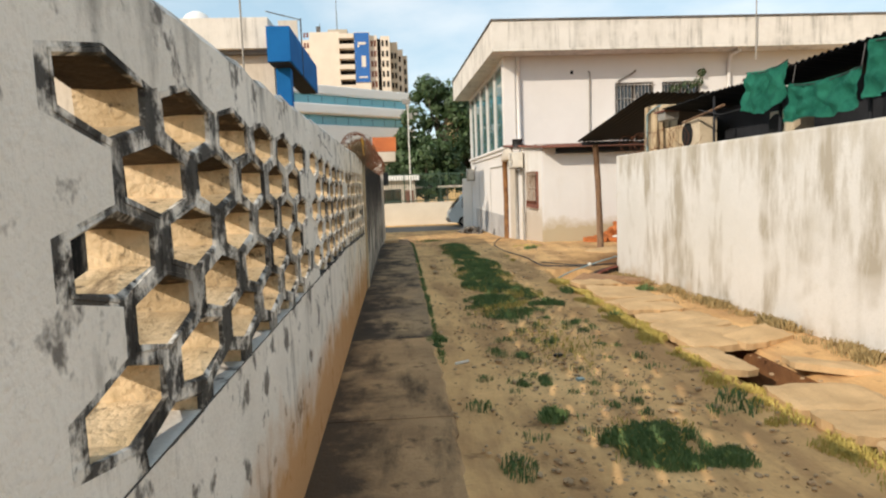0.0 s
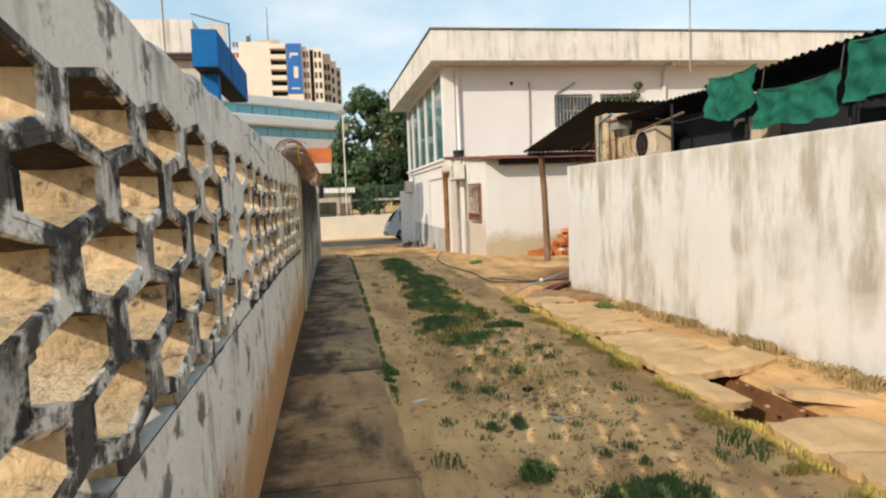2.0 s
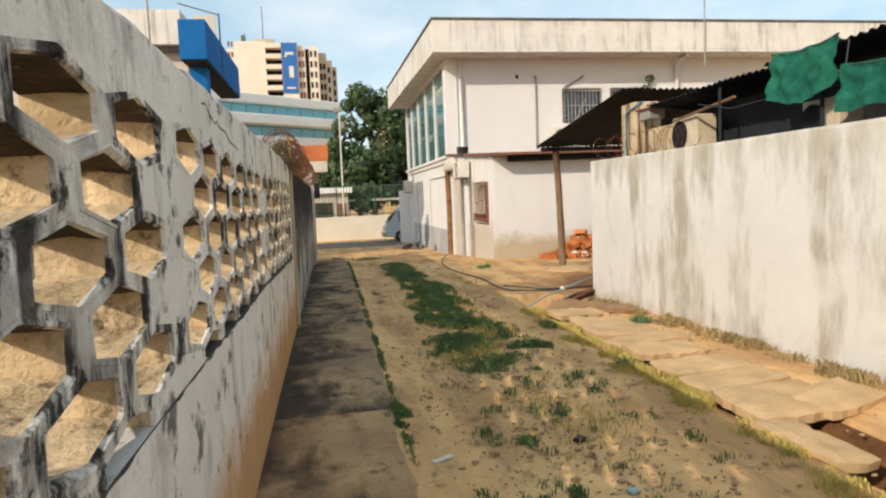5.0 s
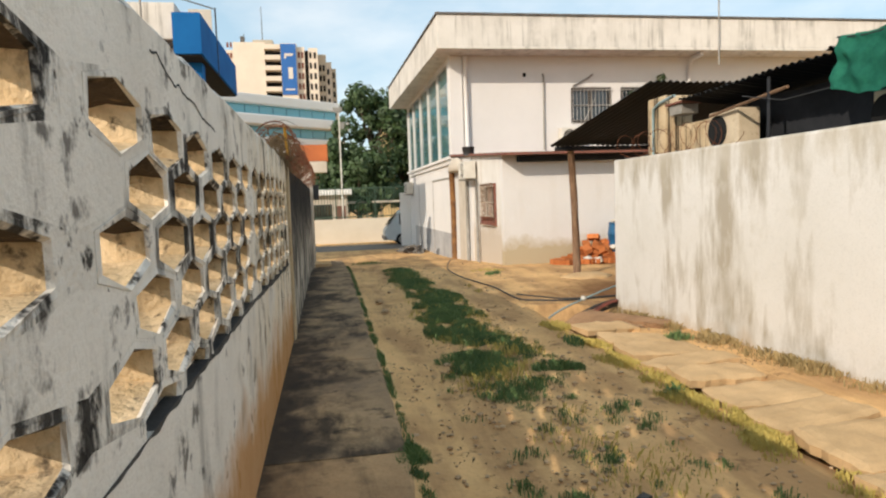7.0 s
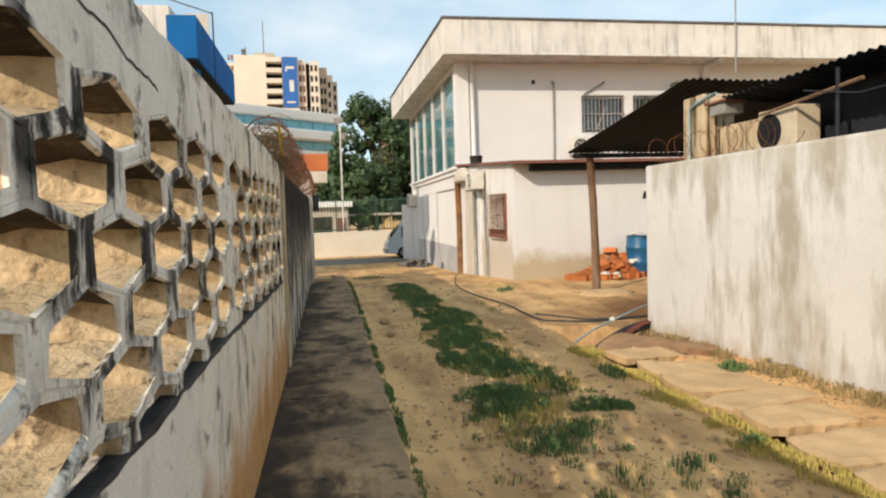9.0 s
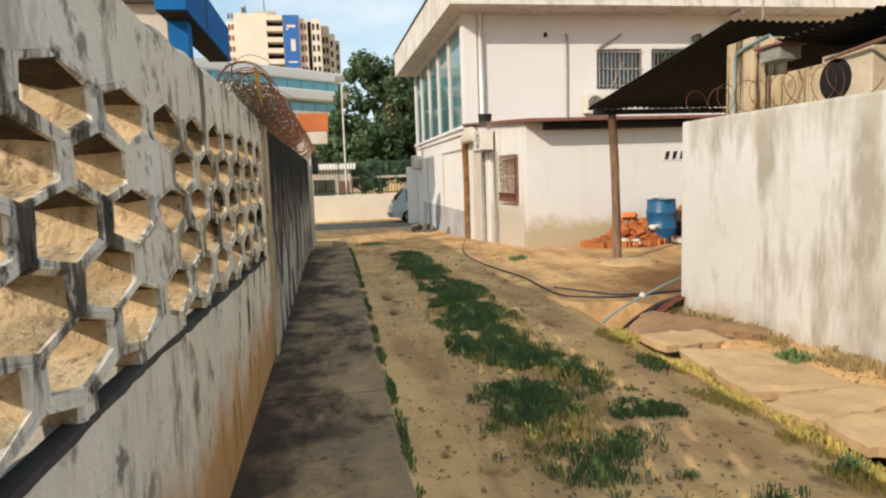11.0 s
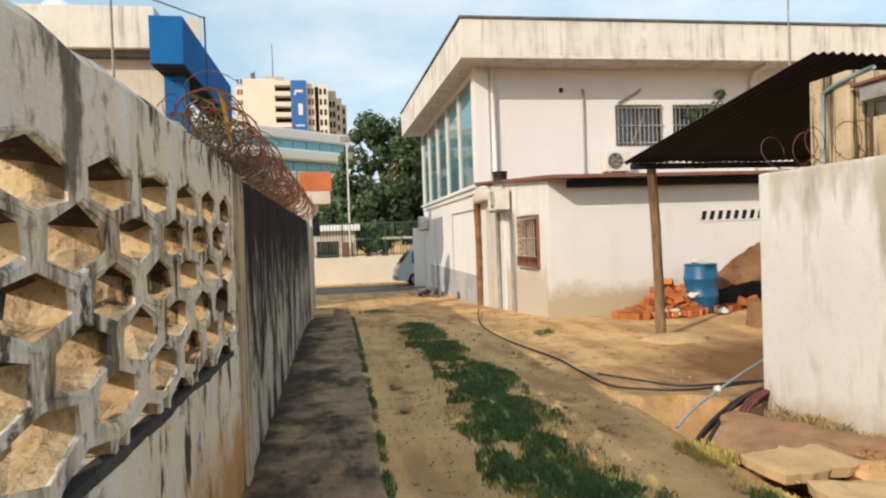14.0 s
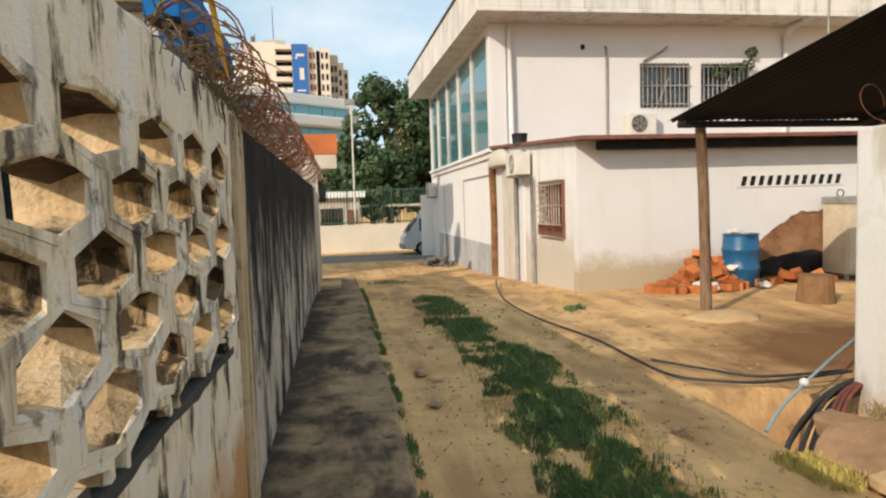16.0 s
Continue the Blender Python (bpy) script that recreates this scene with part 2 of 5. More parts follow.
M_CREAM = mat("sun_faded_cream_metal", (0.62, 0.52, 0.38), (0.5, 0.41, 0.29), 4, rough=0.6, bump=0.1, spot=(0.25, 0.13, 0.07), spot_amount=0.4)
M_ACWHITE = mat("off_white_metal", (0.68, 0.65, 0.58), (0.58, 0.55, 0.49), 5, rough=0.5, bump=0.05)
M_GREEN = mat("green_shade_net", (0.035, 0.28, 0.19), (0.012, 0.13, 0.09), 4, rough=0.8, bump=0.4, fine=140)
M_TARP = mat("dark_slate_tarp", (0.035, 0.038, 0.045), (0.02, 0.022, 0.026), 2, rough=0.8)
M_DRUM = mat("blue_plastic_drum", (0.008, 0.11, 0.24), (0.006, 0.08, 0.18), 3, rough=0.4, bump=0.05)
M_BRICK = mat("orange_clay_brick", (0.52, 0.18, 0.065), (0.38, 0.12, 0.04), 6, rough=0.9, bump=0.4, vary=0.25)
M_CABLE = mat("black_cable", (0.03, 0.03, 0.032), (0.02, 0.02, 0.02), 6, rough=0.6, bump=0)
M_REDCABLE = mat("red_cable", (0.25, 0.05, 0.03), (0.13, 0.035, 0.02), 6, rough=0.6, bump=0)
M_PALEBLUE = mat("pale_blue_pipe", (0.30, 0.41, 0.42), (0.21, 0.31, 0.33), 6, rough=0.5, bump=0)
M_WIRE = mat("rusty_razor_wire", (0.22, 0.085, 0.045), (0.10, 0.045, 0.03), 10, rough=0.8, metal=0.3, bump=0)
M_VINE = mat("dry_vine", (0.16, 0.11, 0.06), (0.07, 0.05, 0.03), 10, bump=0)
M_YELLOW = mat("yellow_plastic_strip", (0.70, 0.42, 0.06), (0.55, 0.33, 0.05), 4, rough=0.5, bump=0)
M_STONE = mat("lane_stone", (0.50, 0.35, 0.21), (0.30, 0.20, 0.12), 9, bump=0.4)
M_FENCE = mat("green_fence_bar", (0.05, 0.10, 0.065), (0.035, 0.07, 0.045), 4, rough=0.6, bump=0)
M_OFFICE = mat("white_office_panel", (0.84, 0.83, 0.80), (0.78, 0.77, 0.74), 0.3, bump=0)
M_OGLASS = glass_mat("office_glass", (0.12, 0.40, 0.48), 0.08)
M_ORANGE = mat("orange_sign_panel", (0.55, 0.15, 0.04), (0.42, 0.11, 0.03), 1.5, rough=0.6, bump=0)
M_BANNER = mat("blue_banner", (0.015, 0.13, 0.42), (0.012, 0.11, 0.36), 0.3, rough=0.7, bump=0)
M_VAN = mat("pale_blue_van_paint", (0.55, 0.62, 0.64), (0.5, 0.57, 0.6), 2, rough=0.35, bump=0)
M_RUBBER = mat("tyre_rubber", (0.02, 0.02, 0.02), bump=0.1)
M_PATCH = mat("bare_laterite_patch", (0.64, 0.38, 0.21), (0.40, 0.20, 0.10), 2.4, bump=0.9, spot=(0.05, 0.045, 0.045), spot_amount=0.6)
M_STREETWALL = mat("cream_street_wall", (0.70, 0.64, 0.54), (0.62, 0.56, 0.46), 0.6, bump=0.1)
M_WOOD2 = mat("sawn_brown_block", (0.30, 0.17, 0.085), (0.2, 0.11, 0.055), 4, bump=0.5)
M_BROKEN = mat("brown_broken_concrete", (0.36, 0.215, 0.12), (0.22, 0.13, 0.075), 3, bump=0.6)
# Shaded copy of the tower cream: the shade is in the darker colour.
M_SHADEDTOWER = mat("shaded_tower_cream", (0.55, 0.47, 0.37), (0.46, 0.40, 0.31), 0.2, bump=0)
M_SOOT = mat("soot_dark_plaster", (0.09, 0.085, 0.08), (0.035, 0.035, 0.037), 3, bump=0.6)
M_LITTERLEAF = mat("dry_leaf", (0.20, 0.12, 0.06), (0.09, 0.06, 0.035), 9, bump=0)
M_STRAW = mat("brown_straw", (0.40, 0.29, 0.14), (0.22, 0.17, 0.08), 3, bump=0)
M_YELLOWBLD = mat("yellow_far_wall", (0.60, 0.45, 0.24), (0.5, 0.38, 0.2), 0.3, bump=0)
M_ANNEX = mat("white_paint_over_brown_base", (0.70, 0.685, 0.67), (0.65, 0.635, 0.62), 0.6, bump=0.15, streak=(0.5, 0.44, 0.36), streak_amount=0.3, run_scale=(1.8, 1.8, 0.3), splash=(0.42, 0.335, 0.20, 0.24))
M_ANNEXSIDE = mat("white_paint_dirty_below", (0.74, 0.72, 0.69), (0.66, 0.63, 0.58), 0.8, bump=0.2, streak=(0.34, 0.25, 0.16), streak_amount=0.6, run_scale=(3, 3, 0.3), splash=(0.52, 0.45, 0.37, 0.62))
M_PALEBAR = mat("pale_flaking_bar", (0.56, 0.48, 0.39), (0.34, 0.24, 0.17), 8, rough=0.7, bump=0)
M_TOWER = mat("cream_tower_paint", (0.74, 0.66, 0.56), (0.66, 0.58, 0.49), 0.2, bump=0)
M_LEAF = mat("tree_leaf", (0.055, 0.10, 0.03), (0.03, 0.06, 0.018), 0.9, rough=0.6, bump=0)
M_BARK = mat("bark", (0.12, 0.09, 0.065), scale=6)
M_GRASS = mat("grass_blade", (0.15, 0.235, 0.08), (0.07, 0.13, 0.05), 3.5, rough=0.7, bump=0)
M_YGRASS = mat("dry_yellow_grass", (0.60, 0.47, 0.15), (0.36, 0.30, 0.09), 2.0, rough=0.8, bump=0)


# ---- mesh helpers ----
def link(name, bm, material, parent=None, label="", smooth=False):
    me = bpy.data.meshes.new(name)
    bm.normal_update()
    bm.to_mesh(me)
    bm.free()
    for one in material if isinstance(material, (list, tuple)) else [material]:
        me.materials.append(one)
    if smooth:
        for p in me.polygons:
            p.use_smooth = True
    ob = new(name, me)
    ob.parent = parent
    if label:
        tagged(ob, label)
    return ob


def part(name, bm, material, parent, label="", smooth=False):
    return link(name, bm, material, parent, label, smooth)


def thing(name, label, category, at=(0, 0, 0), group="", kind=""):
    ob = new(name)
    ob.location = at
    bpy.context.view_layer.update()
    return tagged(ob, label, category, group, kind)


def box(bm, lo, hi, bevel=0.0, m=None):
    c = [(a + b) / 2 for a, b in zip(lo, hi)]
    made = bmesh.ops.create_cube(bm, size=1, matrix=Matrix.Translation(c) @ Matrix.Diagonal((*[abs(b - a) for a, b in zip(lo, hi)], 1)))["verts"]
    if bevel:
        edges = list({e for v in made for e in v.link_edges})
        out = bmesh.ops.bevel(bm, geom=edges, offset=bevel, segments=2, affect="EDGES", profile=0.6)
        made = list({v for f in out["faces"] for v in f.verts} | {v for v in made if v.is_valid})
    if m is not None:
        bmesh.ops.transform(bm, matrix=m, verts=made)
    return made


def boxed(*spans, bevel=0.0):
    bm = bmesh.new()
    for lo, hi in spans:
        box(bm, lo, hi, bevel)
    return bm


def tube(bm, points, radius, sides=8, taper=None):
    """A round tube along points, closed at its ends."""
    pts = [Vector(p) for p in points]
    rings = []
    up = Vector((0, 0, 1))
    for i, p in enumerate(pts):
        d = (pts[min(i + 1, len(pts) - 1)] - pts[max(i - 1, 0)]).normalized()
        a = d.cross(up)
        a = (a if a.length > 0.05 else d.cross(Vector((1, 0, 0)))).normalized()
        b = d.cross(a)
        r = radius if taper is None else radius + (taper - radius) * i / (len(pts) - 1)
        rings.append([bm.verts.new(p + r * (math.cos(2 * math.pi * k / sides) * a + math.sin(2 * math.pi * k / sides) * b)) for k in range(sides)])
    for r0, r1 in zip(rings, rings[1:]):
        for k in range(sides):
            bm.faces.new((r0[k], r0[(k + 1) % sides], r1[(k + 1) % sides], r1[k]))
    bm.faces.new(rings[0])
    bm.faces.new(rings[-1][::-1])
    return bm


def ground_z(y):
    if y < 17:
        return 0.0
    if y < 25:
        return -0.45 * (y - 17) / 8
    if y < 34:
        return -0.45 - 0.25 * (y - 25) / 9
    return -0.7


def glide(x, knots):
    for (a, p), (b, q) in zip(knots, knots[1:]):
        if x <= b or (b, q) == knots[-1]:
            return p + (q - p) * (x - a) / (b - a)


def verge(x, y):
    """Rise of the earth strip under the yard wall, which falls off towards its far corner."""
    f = min(max((x - 4.95) / 0.5, 0), 1) * min(max((6.6 - x) / 0.6, 0), 1)
    return f * glide(min(max(y, -4), 15), [(-4, 0.08), (5, 0.07), (8.4, 0.0), (10.6, -0.10), (12.2, -0.06), (15, 0.0)])


# ---- ground ----
DRAIN = ((-3.6, 10.95),)        # the drain under its slabs


def build_ground():
    bm = bmesh.new()
    xs = [-900, -200, -60, -20, -8, -3, 0] + [0.6 + 0.15 * i for i in range(24)] + [4.22, 4.25, 4.9, 4.95, 5.0] + [5.1 + 0.2 * i for i in range(20)] + [9.5, 10, 12, 16, 25, 60, 200, 900]
    ys = [-900, -100, -20, -6] + sorted([-4 + 0.2 * i for i in range(150)] + [8.95, 8.98, 10.95, 10.98, 3.75, 3.78, 4.42, 4.45]) + [27, 29, 31, 34, 40, 60, 120, 300, 1500]
    grid = []
    for y in ys:
        row = []
        for x in xs:
            z = ground_z(y)
            if -5 < y < 28 and 0.3 < x < 9:
                z += 0.03 * noise.noise((x * 0.9, y * 0.9, 1)) + 0.016 * noise.noise((x * 2.7, y * 2.7, 5)) - 0.02
                z -= 0.02 * math.exp(-((x - 2.25) / 0.25) ** 2) + 0.02 * math.exp(-((x - 3.75) / 0.25) ** 2)
            z += verge(x, y)
            if 4.23 < x < (5.55 if y > 10.0 else 4.92) and any(lo < y < hi for lo, hi in DRAIN):
                z = -0.5
            row.append(bm.verts.new((x, y, z)))
        grid.append(row)
    for a, b in zip(grid, grid[1:]):
        for i in range(len(xs) - 1):
            bm.faces.new((a[i], a[i + 1], b[i + 1], b[i]))
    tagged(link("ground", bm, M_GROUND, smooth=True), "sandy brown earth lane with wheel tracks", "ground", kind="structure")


build_ground()

# concrete footway along the pierced wall
WX = 0.84
for m, label, runs in ((M_CONCRETE, "sandy brown stained concrete footway along the wall", [(-4, 0.2), (0.2, 3.1), (3.1, 5.6)]), (M_CONCRETE2, "blackened concrete footway along the wall", [(5.6, 8.2), (8.2, 11.0), (11.0, 14.6), (14.6, 18.2), (18.2, 21.8), (21.8, 25.4)])):
    bm = bmesh.new()
    for i, (y0, y1) in enumerate(runs):
        n = int((y1 - y0) / 0.12)
        rows = []
        for k in range(n + 1):
            y = y0 + 0.008 + (y1 - y0 - 0.016) * k / n
            e = 1.77 + 0.05 * noise.noise((y * 1.1, 3, 0)) + 0.03 * noise.noise((y * 5, 8, 0))
            z = ground_z(y) + glide(min(max(y, -4), 26), [(-4, 0.0), (4.2, 0.005), (6.2, 0.03), (26, 0.03)])
            rows.append([bm.verts.new(p) for p in ((WX - 0.1, y, z), (1.3, y, z + 0.008 * noise.noise((y, 1, 1))), (e - 0.03, y, z), (e, y, z - 0.025), (e + 0.01, y, z - 0.25))])
        for p, q in zip(rows, rows[1:]):
            for j in range(4):
                bm.faces.new((p[j], p[j + 1], q[j + 1], q[j]))
        bm.faces.new(rows[0])
        bm.faces.new(rows[-1])
    bmesh.ops.recalc_face_normals(bm, faces=bm.faces)
    tagged(link("pavement", bm, m), label, "pavement", kind="structure")
# mud-lined channel of the drain
bm = boxed(((4.17, -3.6, -0.5), (4.24, 10.95, -0.075)), ((4.91, -3.6, -0.5), (4.98, 9.85, -0.075)), ((4.24, -3.6, -0.5), (4.91, 10.95, -0.46)))
tagged(link("drain_channel", bm, M_MUD), "muddy concrete drain channel under broken slabs", "drain", kind="structure")

# ---- pierced wall ----
PITCH, ROW, THICK = 0.51, 0.157, 0.165
HW, HS, HA = 0.207, 0.047, 0.045       # half width, half side height, apex height of an opening


def hexagon(y, z, w, s, a):
    return [(y - w, z - s), (y, z - s - a), (y + w, z - s), (y + w, z + s), (y, z + s + a), (y - w, z + s)]


def clip(poly, axis, value, keep_above):
    out = []
    for p, q in zip(poly, poly[1:] + poly[:1]):
        dp, dq = p[axis] - value, q[axis] - value
        if not keep_above:
            dp, dq = -dp, -dq
        if dp >= 0:
            out.append(p)
        if dp * dq < 0:
            f = dp / (dp - dq)
            out.append((p[0] + f * (q[0] - p[0]), p[1] + f * (q[1] - p[1])))
    return out


def ledge(y):
    """Height of the ledge under the openings, which sinks towards the pier."""
    return 1.085 - glide(min(max(y, -4), 9.5), [(-4, 0.0), (5.6, 0.0), (9.5, 0.10)])


def settled(y, z):
    """Three panels of blocks with a solid joint between them, sagging a little along the wall."""
    k = y / PITCH
    y = glide(k, [(0, -0.145), (5, 2.49), (6, 3.12), (11, 5.55), (12, 6.04), (18, 9.1)])
    d = glide(y, [(-4, 0.05), (1.5, 0.05), (3.2, 0.03), (4.5, -0.03), (6.3, -0.03), (8, 0.0), (10, 0.0)])
    return y, glide(z, [(1.085, ledge(y)), (1.99, 1.99 + d), (2.075, 2.075)])


def build_pierced_wall():
    """The screen of hexagonal blocks, set between plain plastered bands."""
    z_low, z_high, y_low, y_high, y_end = 1.085, 2.075, -PITCH, 18.5 * PITCH, 9.42
    oa = 0.05
    outer_s = (ROW - oa) / 2
    bm = bmesh.new()

    def face(poly, slot=0):
        if len(poly) < 3:
            return
        for x, order in ((WX, 1), (WX - THICK, -1)):
            bm.faces.new([bm.verts.new((x, y, z)) for y, z in poly[::order]]).material_index = slot
    places = []
    for r in range(-1, 6):
        z = 1.87 - ROW * r
        for k in range(-1, 20):
            y = PITCH * k + (PITCH / 2 if r % 2 else 0)
            cell = hexagon(y, z, PITCH / 2, outer_s, oa)
            sy, sz = settled(y, z)
            is_hole = 0 <= r <= 5 and 0 <= k <= 18 and not (r % 2 and k in (5, 11, 18))
            if is_hole:
                hole = hexagon(sy, sz, HW + 0.012, HS + 0.008, HA + 0.002)
                cell = [settled(*p) for p in cell]
                for i in range(6):
                    quad = [cell[i], cell[(i + 1) % 6], hole[(i + 1) % 6], hole[i]]
                    face(clip(quad, 1, z_low, True) if r == 5 else quad, 1)
                places.append((r, sy, sz))
            else:
                p = clip(clip(cell, 0, y_low, True), 0, y_high, False) if cell else []
                p = clip(p, 1, z_high, False) if p else []
                p = clip(p, 1, z_low, True) if p else []
                face([settled(*q) for q in p])
    bmesh.ops.remove_doubles(bm, verts=bm.verts, dist=0.0005)
    y_low, y_high = settled(y_low, 1.5)[0], settled(y_high, 1.5)[0]
    box(bm, (WX - THICK - 0.03, -3.8, -0.3), (WX, 5.6, z_low))
    for v in box(bm, (WX - THICK - 0.03, 5.6, -0.3), (WX, y_end, z_low)):
        if v.co.z > 0.5:
            v.co.z = ledge(v.co.y)
    box(bm, (WX - THICK, -3.8, z_low), (WX, y_low, z_high))
    box(bm, (WX - THICK, y_high, z_low), (WX, y_end, z_high))
    ny = 150
    rows = []
    for i in range(ny + 1):
        y = -3.8 + (y_end + 3.8) * i / ny
        t = 2.22 + 0.02 * noise.noise((y * 0.9, 3, 0)) + 0.025 * noise.noise((y * 4, 7, 0))
        rows.append([bm.verts.new(p) for p in ((WX, y, z_high), (WX, y, t - 0.035), (WX - 0.03, y, t), (WX - THICK + 0.03, y, t + 0.004), (WX - THICK, y, t - 0.03), (WX - THICK, y, z_high))])
    for p, q in zip(rows, rows[1:]):
        for i in range(5):
            bm.faces.new((p[i], q[i], q[i + 1], p[i + 1]))
    bm.faces.new(rows[0])
    bm.faces.new(rows[-1][::-1])
    wall = tagged(link("wall_left", bm, [M_PLASTER, M_BLOCK]), "grey-white plastered wall with honeycomb openings", "wall", kind="structure")
    wholes, halves = [], []
    for v in range(48):
        rnd = random.Random(v)
        half = v % 16 >= 12
        gw, gs = ((1.0, 1.0), (0.97, 0.98), (0.94, 0.96))[v // 16]
        bm = bmesh.new()
        rings = []
        for x, g in ((0.0005, 0.0), (0.0005, 0.86), (-0.012, 1.0), (-THICK * 0.5, 1.03), (-THICK + 0.002, 0.97), (-THICK + 0.002, 0.0)):
            ring = []
            for (y0, z0), (y1, z1) in zip(hexagon(0, 0, HW + 0.0115, HS + 0.0075, HA + 0.002), hexagon(0, 0, (HW - 0.006) * gw, (HS - 0.003) * gs, (HA - 0.001) * (0.5 + 0.5 * gs))):
                j = (0.007, 0.011, 0.018)[v // 16] * min(g, 1)
                z = z0 + (z1 - z0) * g + rnd.uniform(-j, j)
                ring.append(bm.verts.new((x + rnd.uniform(-0.001, 0.003) * (x > 0), y0 + (y1 - y0) * g + rnd.uniform(-j, j), max(z, 0.0) if half else z)))
            rings.append(ring)
        for p, q in zip(rings, rings[1:] + rings[:1]):
            for i in range(6):
                if half and i in (0, 1):
                    continue
                f = bm.faces.new((p[i], p[(i + 1) % 6], q[(i + 1) % 6], q[i]))
                # The two upper slopes get the dark material that paints their shade.
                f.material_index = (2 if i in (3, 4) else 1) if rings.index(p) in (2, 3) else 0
        bmesh.ops.recalc_face_normals(bm, faces=bm.faces)
        me = bpy.data.meshes.new("breeze_block")
        bm.to_mesh(me)
        bm.free()
        me.materials.append(M_BLOCK)
        me.materials.append(M_BLOCKIN)
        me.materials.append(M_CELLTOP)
        (halves if half else wholes).append(me)
    for i, (r, y, z) in enumerate(places):
        age = 0 if y < 3.0 else 1 if y < 6.3 else 2
        ob = new("breeze_block", halves[4 * age + i % 4] if r == 5 else wholes[12 * age + i * 7 % 12])
        ob.location = (WX, y, z)
        ob.parent = wall


build_pierced_wall()

# black mould along the ledge under the openings, and cracks in the top band
bm = bmesh.new()
rows = []
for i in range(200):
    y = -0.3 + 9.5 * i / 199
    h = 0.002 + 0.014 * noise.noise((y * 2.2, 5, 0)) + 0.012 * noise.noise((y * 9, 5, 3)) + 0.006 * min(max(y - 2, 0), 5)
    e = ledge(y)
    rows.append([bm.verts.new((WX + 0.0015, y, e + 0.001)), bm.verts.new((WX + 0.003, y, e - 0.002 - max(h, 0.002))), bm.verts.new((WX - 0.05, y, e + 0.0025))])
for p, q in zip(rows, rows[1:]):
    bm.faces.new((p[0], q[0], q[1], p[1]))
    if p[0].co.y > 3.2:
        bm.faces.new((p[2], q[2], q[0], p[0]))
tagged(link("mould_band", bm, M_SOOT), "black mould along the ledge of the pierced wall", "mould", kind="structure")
for k, (y0, z0, y1, z1) in enumerate(((3.45, 2.12, 4.5, 2.0),)):
    bm = bmesh.new()
    n, rows = 40, []
    for i in range(n + 1):
        f = i / n
        y, z = y0 + (y1 - y0) * f, z0 + (z1 - z0) * f + 0.025 * noise.noise((f * 6, k, 0)) + 0.012 * noise.noise((f * 19, k, 4))
        w = 0.0035 + 0.004 * abs(noise.noise((f * 11, k, 8)))
        rows.append([bm.verts.new((WX + 0.0012, y, z - w)), bm.verts.new((WX + 0.002, y, z + w))])
    for p, q in zip(rows, rows[1:]):
        bm.faces.new((p[0], q[0], q[1], p[1]))
    tagged(link("wall_crack", bm, M_SOOT), "dark crack in the plaster of the wall top", "crack", kind="structure")

# blackened solid wall beyond it; invented wall added behind to darken the openings
bm = boxed(((WX - 0.2, 9.72, -0.8), (WX + 0.012, 20.0, 2.12)), bevel=0.02)
tagged(link("wall_left_far", bm, M_BLACKWALL), "old plastered wall streaked black with mould", "wall", kind="structure")
bm = boxed(((WX - 0.22, 9.425, -0.3), (WX + 0.03, 9.717, 2.14)), bevel=0.025)
tagged(link("wall_pier", bm, M_PIER), "cream wall pier with brown water streaks", "pier", kind="structure")
bm = boxed(((WX - 0.2, 20.003, -0.9), (WX + 0.05, 20.45, 2.5)), ((WX - 0.25, 22.6, -0.9), (WX + 0.03, 23.1, 2.9)), ((WX - 0.2, 20.453, -0.9), (WX, 22.597, 2.05)), bevel=0.02)
tagged(link("gate_pier", bm, M_WHITE2), "pale plastered gate piers at the lane's end", "pier", kind="structure")
# Added light blocker: keeps sky light from reaching the openings from behind.
bm = boxed(((-1.6, -4, -0.3), (-1.4, 20, 2.1)))
tagged(link("wall_behind", bm, M_BLACKWALL), "invented dark wall added to keep sky light out of the openings", "wall", kind="structure")

# ---- right wall ----
RX = 5.64
bm = boxed(((RX, -4, -0.4), (RX + 0.2, 10.78, 2.17)), bevel=0.03)
tagged(link("wall_right", bm, M_RIGHT), "white plastered yard wall with grey damp stains", "wall", kind="structure")

# ---- two-storey building ----
BX, FY, AY = 5.62, 23.47, 17.28


